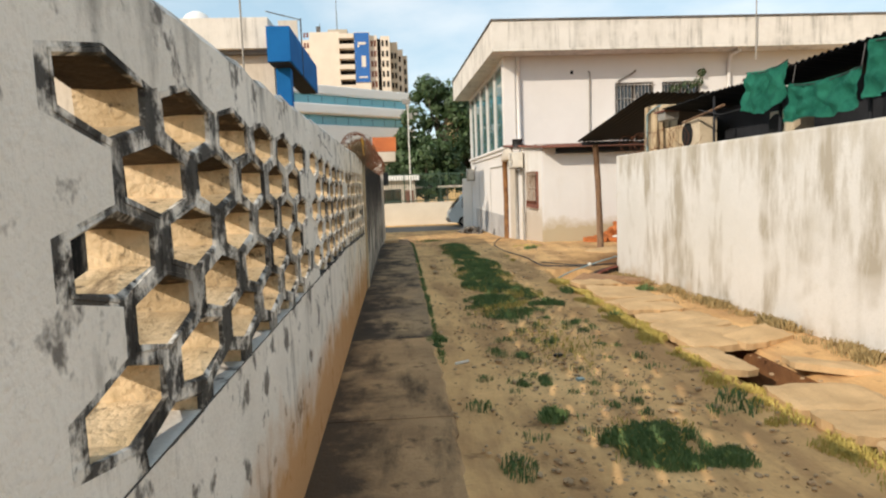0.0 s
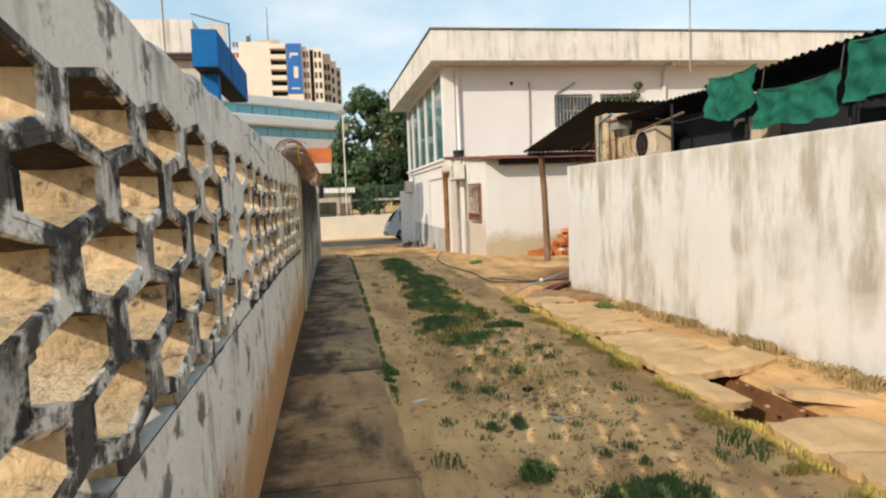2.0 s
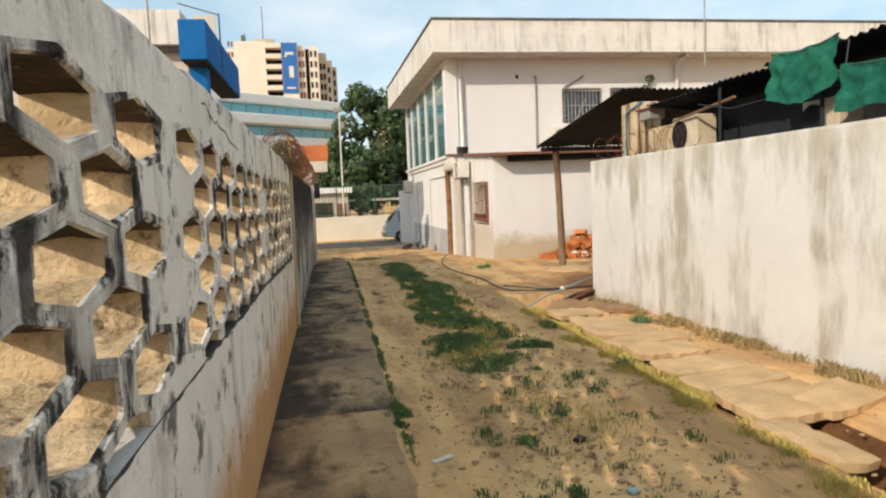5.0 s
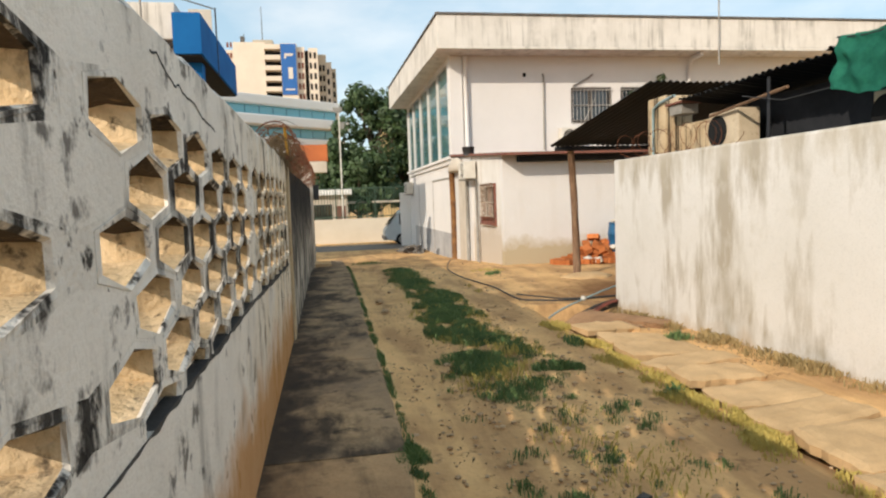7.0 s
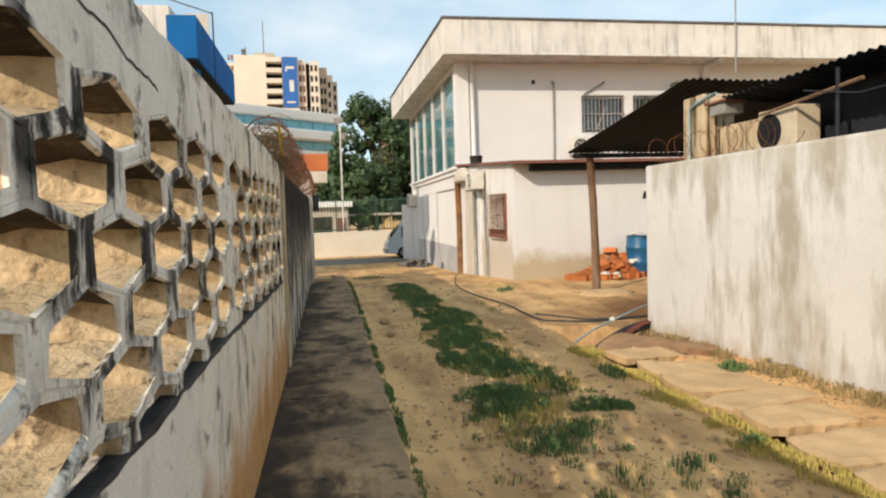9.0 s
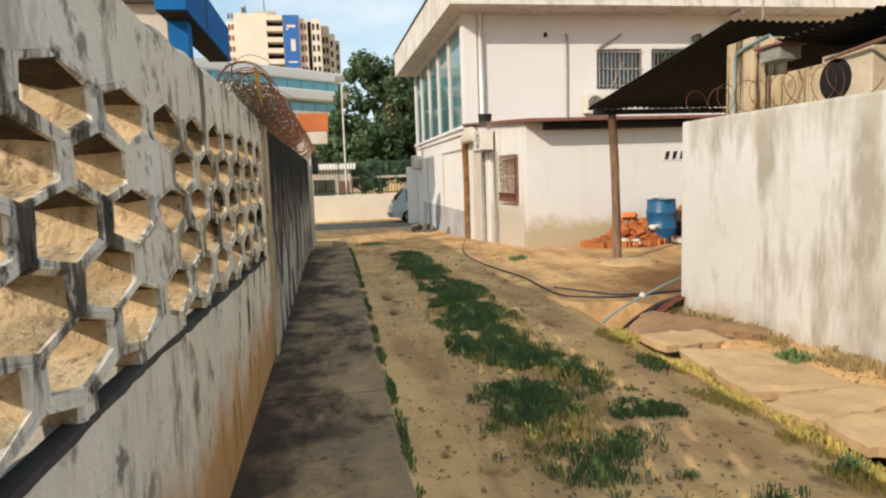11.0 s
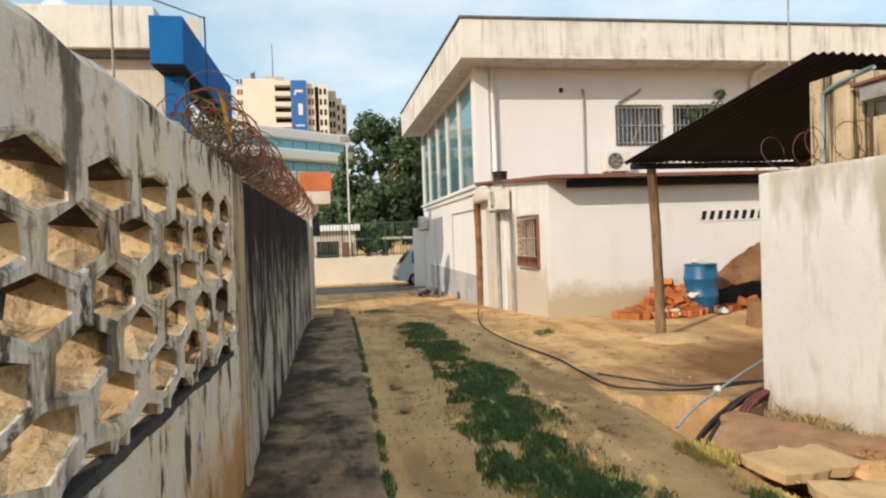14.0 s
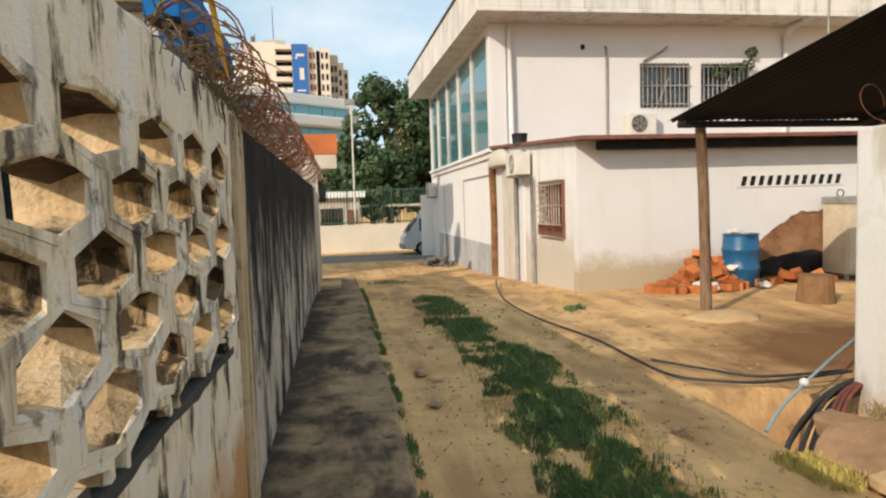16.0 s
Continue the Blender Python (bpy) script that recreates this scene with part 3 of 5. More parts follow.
def build_house():
    h = thing("office_house", "white two-storey flat-roofed building with deep weathered parapet", "building", (BX, AY, 0))
    inv = Matrix.Translation((-BX, -AY, 0))

    def put(name, spans, m, label="", bevel=0.0, parent=h):
        bm = boxed(*spans, bevel=bevel)
        if name in ("parapet", "coping", "roof_slab"):
            for v in bm.verts:
                if v.co.x < 5.3 and v.co.y > 22.6:
                    v.co.x -= 0.02 * (v.co.y - 22.5)
        bmesh.ops.transform(bm, matrix=inv, verts=bm.verts)
        return part(name, bm, m, parent, label)

    def pipe(name, pts, r, m, label="", parent=h):
        bm = tube(bmesh.new(), pts, r, 8)
        bmesh.ops.transform(bm, matrix=inv, verts=bm.verts)
        return part(name, bm, m, parent, label, smooth=True)

    # upper front wall, built round its two window openings
    W1, W2, WZ = (9.95, 11.48), (11.82, 13.35), (4.2, 5.45)
    for x0, x1, z0, z1 in ((BX + 0.02, W1[0], 3.0, 6.52), (W1[0], W1[1], 3.0, WZ[0]), (W1[0], W1[1], WZ[1], 6.52), (W1[1], W2[0], 3.0, 6.52), (W2[0], W2[1], 3.0, WZ[0]), (W2[0], W2[1], WZ[1], 6.52), (W2[1], 24, 3.0, 6.52)):
        put("upper_wall", [((x0, FY, z0), (x1, FY + 0.25, z1))], M_WHITE)
    put("rear_wall", [((BX, 35.2, -1.0), (24, 35.45, 6.52))], M_WHITE)
    put("side_wall", [((23.8, FY + 0.25, -1.0), (24.0, 35.2, 6.52))], M_WHITE)
    put("corner_column", [((BX - 0.03, FY - 0.05, 3.0), (BX + 0.42, FY + 0.40, 6.52))], M_WHITE, bevel=0.02)
    pipe("downpipe", [(6.15, FY - 0.09, 3.05), (6.15, FY - 0.09, 6.5)], 0.07, M_WHITE)
    put("roof_slab", [((5.04, 22.33, 6.52), (26, 36.0, 6.62))], M_PARAPET)
    put("parapet", [((5.04, 22.33, 6.622), (26, 22.5, 7.58))], M_PARAPET, bevel=0.012)
    put("parapet", [((5.04, 22.503, 6.622), (5.2, 36.0, 7.58))], M_PARAPET, bevel=0.012)
    put("drip_mould", [((5.0, 22.29, 6.50), (26, 22.328, 6.58))], M_PARAPET, bevel=0.008)
    put("coping", [((4.99, 22.28, 7.583), (26, 22.55, 7.65))], M_COPING, bevel=0.01)
    put("coping", [((4.99, 22.553, 7.583), (5.25, 36.04, 7.65))], M_COPING, bevel=0.01)
    put("ground_floor_wall", [((BX, 20.6, -1.0), (BX + 0.25, 35.2, 3.0))], M_WHITE, bevel=0.01)
    put("base_stain", [((BX - 0.004, 23.3, -0.9), (BX + 0.1, 33.6, 0.45))], M_DAMP, "grey damp stained wall base")
    put("window_sill", [((BX - 0.16, 23.3, 3.03), (BX + 0.2, 35.0, 3.14))], M_WHITE, bevel=0.015)
    put("sill_mould", [((BX - 0.08, 23.3, 2.88), (BX - 0.003, 35.0, 3.027))], M_WHITE, bevel=0.01)
    put("window_head", [((BX - 0.01, 23.87, 6.34), (BX + 0.2, 35.0, 6.517))], M_WHITE, bevel=0.01)
    put("interior_wall", [((BX + 2.5, FY + 0.3, 3.0), (BX + 2.6, 35.1, 6.5))], M_CURTAIN)
    put("interior_floor", [((BX + 0.3, FY + 0.3, 2.8), (BX + 2.5, 35.1, 2.99))], M_DARK)
    y = 23.87
    for i in range(5):
        wide = 2.28
        put("window_pane", [((BX + 0.07, y + 0.07, 3.2), (BX + 0.082, y + wide, 6.33))], M_GLASS)
        put("mullion", [((BX + 0.0, y - 0.02, 3.142), (BX + 0.11, y + 0.07, 6.337))], M_WHITE, bevel=0.006)
        y += wide + 0.07
    # barred windows of the front
    for x0, x1 in (W1, W2):
        frame_ob = put("window_frame", [((x0, FY + 0.03, WZ[0]), (x1, FY + 0.1, WZ[0] + 0.06)), ((x0, FY + 0.03, WZ[1] - 0.06), (x1, FY + 0.1, WZ[1])), ((x0, FY + 0.03, WZ[0] + 0.06), (x0 + 0.06, FY + 0.1, WZ[1] - 0.06)), ((x1 - 0.06, FY + 0.03, WZ[0] + 0.06), (x1, FY + 0.1, WZ[1] - 0.06)), (((x0 + x1) / 2 - 0.03, FY + 0.03, WZ[0] + 0.06), ((x0 + x1) / 2 + 0.03, FY + 0.1, WZ[1] - 0.06))], M_COPING)
        put("pane", [((x0 + 0.06, FY + 0.12, WZ[0] + 0.06), (x1 - 0.06, FY + 0.13, WZ[1] - 0.06))], M_DGLASS, parent=frame_ob)
        for i in range(11):
            x = x0 + 0.07 + (x1 - x0 - 0.14) * i / 10
            pipe("window_bar", [(x, FY - 0.04, WZ[0] - 0.03), (x, FY - 0.04, WZ[1] + 0.03)], 0.014, M_BAR, parent=frame_ob)
        for z in (WZ[0] + 0.1, 4.82, WZ[1] - 0.1):
            pipe("window_bar", [(x0 - 0.03, FY - 0.05, z), (x1 + 0.03, FY - 0.05, z)], 0.016, M_BAR, parent=frame_ob)
        pipe("window_bar", [(x0 + 0.5, FY - 0.045, WZ[0] + 0.1), (x0 + 0.9, FY - 0.045, 5.1)], 0.014, M_BAR, parent=frame_ob)
    pipe("conduit", [(8.93, FY - 0.03, 3.3), (8.95, FY - 0.03, 5.85), (8.9, FY - 0.03, 5.92)], 0.035, M_GREYPIPE)
    pipe("conduit", [(10.05, FY - 0.03, 5.5), (10.6, FY - 0.05, 5.78), (10.75, FY - 0.08, 5.9)], 0.035, M_GREYPIPE)
    put("wall_fitting", [((8.2, FY - 0.06, 5.82), (8.3, FY, 5.95))], M_DARK, bevel=0.01)
    pipe("downpipe", [(14.45, FY - 0.08, 3.0), (14.45, FY - 0.08, 6.15), (14.45, FY - 0.3, 6.4), (14.45, FY - 0.9, 6.45)], 0.09, M_WHITE)
    pipe("aerial_pole", [(14.9, 22.25, 6.0), (14.9, 22.25, 10.4)], 0.025, M_GREYPIPE, "thin grey aerial pole")
    # annex
    put("annex_wall", [((BX + 0.04, AY, -0.4), (13.4, AY + 0.2, 2.74))], M_ANNEX, bevel=0.01)
    SW = (17.88, 19.36, 0.93, 2.05)
    for y0, y1, z0, z1 in ((AY + 0.203, SW[0], -0.4, 2.8), (SW[0], SW[1], -0.4, SW[2]), (SW[0], SW[1], SW[3], 2.85), (SW[1], 20.6, -0.5, 2.95)):
        put("annex_side_wall", [((BX + 0.04, y0, z0), (BX + 0.24, y1, z1))], M_ANNEXSIDE)
    grille = put("barred_window", [((BX - 0.02, SW[0], SW[2]), (BX + 0.1, SW[1], SW[2] + 0.06)), ((BX - 0.02, SW[0], SW[3] - 0.06), (BX + 0.1, SW[1], SW[3])), ((BX - 0.02, SW[0], SW[2] + 0.06), (BX + 0.1, SW[0] + 0.06, SW[3] - 0.06)), ((BX - 0.02, SW[1] - 0.06, SW[2] + 0.06), (BX + 0.1, SW[1], SW[3] - 0.06)), ((BX + 0.02, 18.58, SW[2] + 0.06), (BX + 0.08, 18.66, SW[3] - 0.06))], M_RUST, "rust-red barred window frame")
    put("pane", [((BX + 0.13, SW[0], SW[2]), (BX + 0.14, SW[1], SW[3]))], M_DGLASS, parent=grille)
    for i in range(9):
        y = SW[0] + 0.1 + i * 0.157
        pipe("window_bar", [(BX - 0.05, y, SW[2] + 0.24), (BX - 0.05, y, SW[3] + 0.02)], 0.012, M_PALEBAR, parent=grille)
    for z in (SW[2] + 0.0, SW[2] + 0.24, SW[2] + 0.62, SW[3] - 0.08):
        pipe("window_bar", [(BX - 0.055, SW[0] - 0.02, z), (BX - 0.055, SW[1] + 0.02, z)], 0.014, M_PALEBAR, parent=grille)
    for i in range(12):
        # crossed lattice along the foot of the grille, and over the farther casement
        y = SW[0] + i * 0.123
        pipe("lattice_bar", [(BX - 0.05, y, SW[2]), (BX - 0.05, y + 0.123, SW[2] + 0.24)], 0.01, M_RUST, parent=grille)
        pipe("lattice_bar", [(BX - 0.055, y + 0.123, SW[2]), (BX - 0.055, y, SW[2] + 0.24)], 0.01, M_RUST, parent=grille)
    for i in range(6):
        z = SW[2] + 0.26 + i * 0.13
        for d in (0, 1):
            pipe("lattice_bar", [(BX - 0.045, 18.7, z + 0.13 * d), (BX - 0.045, SW[1], z + 0.13 * (1 - d))], 0.011, M_PALEBAR, parent=grille)
    vent = put("vent_frame", [((8.86, AY - 0.02, 2.0), (11.1, AY + 0.02, 2.03)), ((8.86, AY - 0.02, 1.79), (11.1, AY + 0.02, 1.815))], M_WHITE)
    put("vent_recess", [((8.9, AY - 0.006, 1.815), (11.1, AY + 0.01, 2.0))], M_DARK, parent=vent)
    for i in range(13):
        x = 8.87 + i * 0.182
        bm = boxed(((x, AY - 0.02, 1.815), (x + 0.075, AY - 0.007, 2.0)))
        for v in bm.verts:
            v.co.x += (v.co.z - 1.9) * 0.25
        bmesh.ops.transform(bm, matrix=inv, verts=bm.verts)
        part("vent_slat", bm, M_WHITE, vent)
    # service corner: meter hoods, downpipes, door leaves along the lane side
    pipe("soil_pipe", [(BX - 0.07, 23.25, -0.4), (BX - 0.07, 23.2, 1.2), (BX - 0.09, 23.25, 2.62)], 0.1, M_RUSTPIPE, "rust-brown stained downpipe")
    pipe("downpipe", [(BX - 0.06, 21.0, -0.3), (BX - 0.06, 21.0, 2.3)], 0.055, M_GREYPIPE)
    pipe("downpipe", [(BX - 0.05, 19.75, -0.2), (BX - 0.05, 19.75, 2.2)], 0.04, M_GREYPIPE)
    put("pilaster", [((BX - 0.06, 21.3, -0.6), (BX - 0.002, 22.3, 2.5))], M_WHITE2, bevel=0.01)
    for y0 in (23.8, 27.9):
        put("panel_joint", [((BX - 0.012, y0 + 4.0, -0.7), (BX - 0.005, y0 + 4.06, 2.35))], M_GREYPIPE)
    put("lintel_line", [((BX - 0.03, 23.5, 2.4), (BX - 0.001, 27.8, 2.45))], M_GREYPIPE)
    return h


build_house()

# lean-to roof of the annex
bm = bmesh.new()
box(bm, (5.5, 16.62, 2.685), (13.6, 23.46, 2.75))
for v in bm.verts:
    v.co.z += (v.co.y - 16.62) * 0.065
tagged(link("annex_roof", bm, M_RUST), "rust-red metal lean-to roof over the annex", "roof", kind="structure")

# Dark strip that paints in the shade and grime below the lean-to eave.
bm = boxed(((6.05, 17.05, 2.54), (13.5, 17.277, 2.69)), bevel=0.01)
tagged(link("roof_beam", bm, M_TARP), "dark strip added for shade and grime under the lean-to roof edge", "beam", kind="structure")

# ---- shed and hut behind the right wall ----
def corrugated(x0, x1, near, far, pitch=0.11, amp=0.018, shift=0.0):
    """A corrugated sheet; near and far are (y, z) of its two ends, shift moves the near end in x."""
    bm = bmesh.new()
    n = int((x1 - x0) / (pitch / 6))
    rows = []
    for k, (y, z) in enumerate((far, near)):
        rows.append([bm.verts.new((x0 + shift * k + (x1 - x0) * i / n, y + 0.012 * noise.noise((i * 0.08, k * 9, 2)), z + amp * math.sin(i * math.pi / 3) + 0.03 * noise.noise((i * 0.03, k * 5, 4)))) for i in range(n + 1)])
    for i in range(n):
        bm.faces.new((rows[0][i], rows[0][i + 1], rows[1][i + 1], rows[1][i]))
    bmesh.ops.solidify(bm, geom=bm.faces[:], thickness=0.006)
    return bm


shed = thing("lean_to_shed", "black corrugated lean-to roof carried on a wooden post", "shed", (6.42, 14.3, 0))


def shed_part(name, bm, m, label="", smooth=False):
    bmesh.ops.translate(bm, vec=(-6.42, -14.3, 0), verts=bm.verts)
    return part(name, bm, m, shed, label, smooth)


shed_part("roof_sheet", corrugated(5.85, 11.5, (10.68, 3.33), (14.3, 2.68), shift=0.33), M_BLACK_ROOF)
shed_part("post", tube(bmesh.new(), [(6.43, 14.32, -0.05), (6.41, 14.31, 0.8), (6.37, 14.28, 1.7), (6.3, 14.24, 2.64)], 0.082, 10, 0.07), M_WOOD, "weathered brown wooden post", True)
shed_part("beam", tube(bmesh.new(), [(5.95, 14.18, 2.62), (11.4, 14.18, 2.6)], 0.05, 6), M_TARP)
shed_part("rafter", tube(bmesh.new(), [(8.6, 14.1, 2.6), (8.9, 10.75, 3.22)], 0.045, 6), M_TARP)
shed_part("back_post", tube(bmesh.new(), [(10.6, 14.2, -0.05), (10.6, 14.2, 2.6)], 0.06, 8), M_TARP)
bm = bmesh.new()
bmesh.ops.create_icosphere(bm, subdivisions=3, radius=1)
for v in bm.verts:
    f = 1 + 0.25 * noise.noise(v.co * 2)
    v.co = Vector((6.55 + v.co.x * 0.55 * f, 14.1 + v.co.y * 0.36 * f, -0.05 + v.co.z * 0.12))
tagged(link("post_footing", bm, M_SLAB, smooth=True), "rough concrete lump round the foot of the post", "footing", kind="structure")

hut = thing("yard_hut", "dark makeshift hut roofed with black corrugated sheets behind the yard wall", "hut", (7.0, 6.5, 0))


def hut_part(name, bm, m, label="", smooth=False):
    bmesh.ops.translate(bm, vec=(-7.0, -6.5, 0), verts=bm.verts)
    return part(name, bm, m, hut, label, smooth)


def hut_roof(y0, y1, lift):
    bm = bmesh.new()
    n = int((y1 - y0) / 0.02)
    rows = []
    for x, z in ((6.12, 2.93 + lift), (6.7, 2.86 + lift), (9.2, 3.02 + lift)):
        rows.append([bm.verts.new((x + 0.02 * noise.noise((i * 0.1, x, 1)), y0 + (y1 - y0) * i / n, z + 0.018 * math.sin(i * 1.1) + 0.05 * noise.noise((i * 0.012, lift * 40, 3)))) for i in range(n + 1)])
    for a, b in zip(rows, rows[1:]):
        for i in range(n):
            bm.faces.new((a[i], a[i + 1], b[i + 1], b[i]))
    bmesh.ops.solidify(bm, geom=bm.faces[:], thickness=0.006)
    return bm


hut_part("roof_sheet", hut_roof(6.95, 9.75, 0.0), M_BLACK_ROOF)
hut_part("roof_sheet", hut_roof(3.2, 7.1, 0.06), M_BLACK_ROOF)
hut_part("roof_sheet", hut_roof(-1.0, 3.4, 0.02), M_BLACK_ROOF)
hut_part("back_wall", boxed(((6.85, -1.0, -0.2), (6.95, 9.75, 2.83))), M_TARP, "slate-dark tarpaulin wall")
hut_part("side_wall", boxed(((6.95, 9.65, -0.2), (9.2, 9.75, 2.9))), M_TARP)
for y in (2.2, 4.75, 6.3, 8.0):
    hut_part("upright", tube(bmesh.new(), [(6.2, y, -0.05), (6.2, y, 2.9)], 0.02, 6), M_TARP)
hut_part("batten", tube(bmesh.new(), [(6.25, 9.2, 2.62), (6.2, 7.7, 2.74)], 0.02, 5), M_WOOD)
hut_part("cable", tube(bmesh.new(), [(6.15, 8.4, 2.75), (6.15, 7.7, 2.6), (6.15, 6.9, 2.62), (6.15, 6.0, 2.72)], 0.007, 5), M_CABLE)

bm = boxed(((6.18, 10.22, -0.1), (6.62, 10.72, 3.06)), bevel=0.02)
pillar = tagged(link("wall_pillar", bm, M_PIER), "cream plastered pillar rising behind the yard wall", "pillar", kind="structure")
part("water_pipe", tube(bmesh.new(), [(6.15, 10.5, 2.1), (6.15, 10.5, 2.9), (6.15, 10.3, 2.96), (6.15, 9.9, 3.0)], 0.022, 6), M_PALEBLUE, pillar, "pale blue water pipe", True)
m_box = thing("meter_box", "rusty grey meter hood with a red side fixed above the wall", "meter box", (6.25, 9.95, 2.72))
part("case", boxed(((-0.06, -0.16, 0.02), (0.2, 0.16, 0.16)), bevel=0.01), M_GREYPIPE, m_box)
part("hood", boxed(((-0.1, -0.24, 0.162), (0.24, 0.22, 0.19)), bevel=0.005), M_RUST, m_box)


def ac_unit(at, rz, label, m, wide=0.8, high=0.56, deep=0.3, fan_x=-0.14, guard=True):
    """An outdoor air-conditioner unit; its fan looks along -y before turning."""
    u = thing("air_conditioner", label, "air conditioner", at)
    u.rotation_euler = (0, 0, radians(rz))
    part("case", boxed(((-wide / 2, 0, 0), (wide / 2, deep, high)), bevel=0.018), m, u)
    bm = bmesh.new()
    bmesh.ops.create_cone(bm, cap_ends=True, segments=24, radius1=high * 0.40, radius2=high * 0.40, depth=0.012, matrix=Matrix.Translation((fan_x, -0.004, high / 2)) @ Matrix.Rotation(radians(90), 4, "X"))
    fan = part("fan_opening", bm, M_DARK, u, "dark round fan opening")
    for r in (0.13, 0.2, 0.27, 0.34, 0.4) if guard else ():
        bm = bmesh.new()
        ring = [(fan_x + high * r * math.cos(a * math.pi / 10), -0.016, high / 2 + high * r * math.sin(a * math.pi / 10)) for a in range(21)]
        tube(bm, ring, 0.004, 4)
        part("guard_ring", bm, m, fan)
    for a in range(6 if guard else 0):
        c, sn = math.cos(a * math.pi / 3), math.sin(a * math.pi / 3)
        part("fan_blade", tube(bmesh.new(), [(fan_x + 0.03 * c, -0.012, high / 2 + 0.03 * sn), (fan_x + high * 0.36 * c, -0.012, high / 2 + high * 0.36 * sn)], 0.012, 4), M_GREYPIPE, fan)
    for sgn in (-1, 1):
        part("foot", boxed(((sgn * wide * 0.34 - 0.03, -0.02, -0.05), (sgn * wide * 0.34 + 0.03, deep + 0.02, -0.002)), bevel=0.004), M_GREYPIPE, u)
    return u


ac_unit((6.3, 9.0, 2.17), -90, "sun-faded cream outdoor unit with dark fan above the yard wall", M_CREAM, 0.62, 0.5, 0.3, -0.12, False)
hut_part("front_wall", boxed(((6.36, 9.34, -0.2), (6.5, 10.217, 2.62)), bevel=0.03), M_PIER, "water-stained cream front wall")
ac_unit((6.3, 6.45, 2.12), -90, "small cream outdoor unit half hidden by netting", M_CREAM, 0.5, 0.4, 0.28, -0.1, False)
ac_unit((9.85, FY - 0.36, 3.42), 0, "white outdoor unit on the upper front wall", M_ACWHITE, 0.82, 0.6, 0.32, -0.1)
ac_unit((BX - 0.37, 20.3, 2.25), -90, "cream outdoor unit bracketed to the lane side", M_ACWHITE, 0.85, 0.5, 0.34, 0.1)
ac_unit((BX - 0.37, 34.3, 2.0), -90, "cream outdoor unit at the far end of the lane side", M_ACWHITE, 0.9, 0.6, 0.34, 0.1)
for y, x0, z in ((9.0, 6.3, 2.05), (6.45, 6.3, 2.0)):
    bm = boxed(((x0 - 0.02, y - 0.3, z - 0.03), (6.85, y - 0.25, z + 0.065)), ((x0 - 0.02, y + 0.25, z - 0.03), (6.85, y + 0.3, z + 0.065)))
    hut_part("bracket", bm, M_GREYPIPE)

# canvas hood over the meters at the house corner and the black pot above
bm = bmesh.new()
bmesh.ops.create_uvsphere(bm, u_segments=16, v_segments=8, radius=1)
for v in bm.verts:
    v.co = Vector((BX - 0.12 + v.co.x * 0.2, 22.3 + v.co.y * 1.0, 2.62 + max(v.co.z, -0.15) * 0.4))
tagged(link("meter_hood", bm, M_WHITE2, smooth=True), "dirty cream rounded hood over the wall meters", "hood")
bm = tube(bmesh.new(), [(BX - 0.1, 20.45, 2.95), (BX - 0.1, 20.45, 3.0), (BX - 0.1, 20.45, 3.2)], 0.15, 12, 0.19)
pot = tagged(link("black_pot", bm, M_CABLE, smooth=True), "black plastic pot on the unit by the wall", "pot")

# green shade nets hung from the hut roof
def shade_net(y0, y1, z0, z1, seed, label):
    bm = bmesh.new()
    ny, nz = 26, 14
    rows = []
    for j in range(nz + 1):
        row = []
        for i in range(ny + 1):
            u, v = i / ny, j / nz
            sag = 0.10 * math.sin(math.pi * u) * (1 - v) * (seed % 2)
            p = Vector((6.08, y0 + (y1 - y0) * u, z0 + (z1 - z0) * v - sag + 0.05 * noise.noise((u * 4, seed, 0)) * (1 - v)))
            p.x += 0.09 * noise.noise((u * 5, v * 2.5, seed)) + 0.045 * noise.noise((u * 13, v * 5, seed)) - 0.08 * (1 - v)
            p.y += 0.05 * (u - 0.5) * noise.noise((v * 3, seed, 5)) + 0.02 * noise.noise((v * 7, u * 3, seed))
            p.z += 0.03 * noise.noise((u * 4, seed + 4, 0)) * (1 - v) - 0.04 * math.sin(math.pi * u) * v
            row.append(bm.verts.new(p))
        rows.append(row)
    for a, b in zip(rows, rows[1:]):
        for i in range(ny):
            bm.faces.new((a[i], a[i + 1], b[i + 1], b[i]))
    bmesh.ops.solidify(bm, geom=bm.faces[:], thickness=0.004)
    net = thing("shade_net", label, "net", (0, 0, 0), "shade nets of the hut")
    part("cloth", bm, M_GREEN, net, smooth=True)
    for y in (y0 + 0.03, y1 - 0.03):
        part("tie_cord", tube(bmesh.new(), [(6.09, y, z1 - 0.04), (6.13, y, 2.98)], 0.008, 5), M_CABLE, net)
    part("hem_cord", tube(bmesh.new(), [(6.07, y0 + (y1 - y0) * i / 8, z1 - 0.06 * math.sin(math.pi * i / 8) - 0.01) for i in range(9)], 0.007, 5), M_CABLE, net)


shade_net(5.95, 6.88, 2.58, 3.06, 3, "bunched green shade net tied to the hut roof")
shade_net(4.72, 5.92, 2.32, 2.76, 4, "green shade net stretched along the yard wall")
shade_net(3.3, 4.62, 2.42, 2.98, 6, "crumpled green shade net hanging off the roof")
shade_net(1.2, 3.1, 2.35, 2.9, 5, "green shade net stretched along the yard wall")


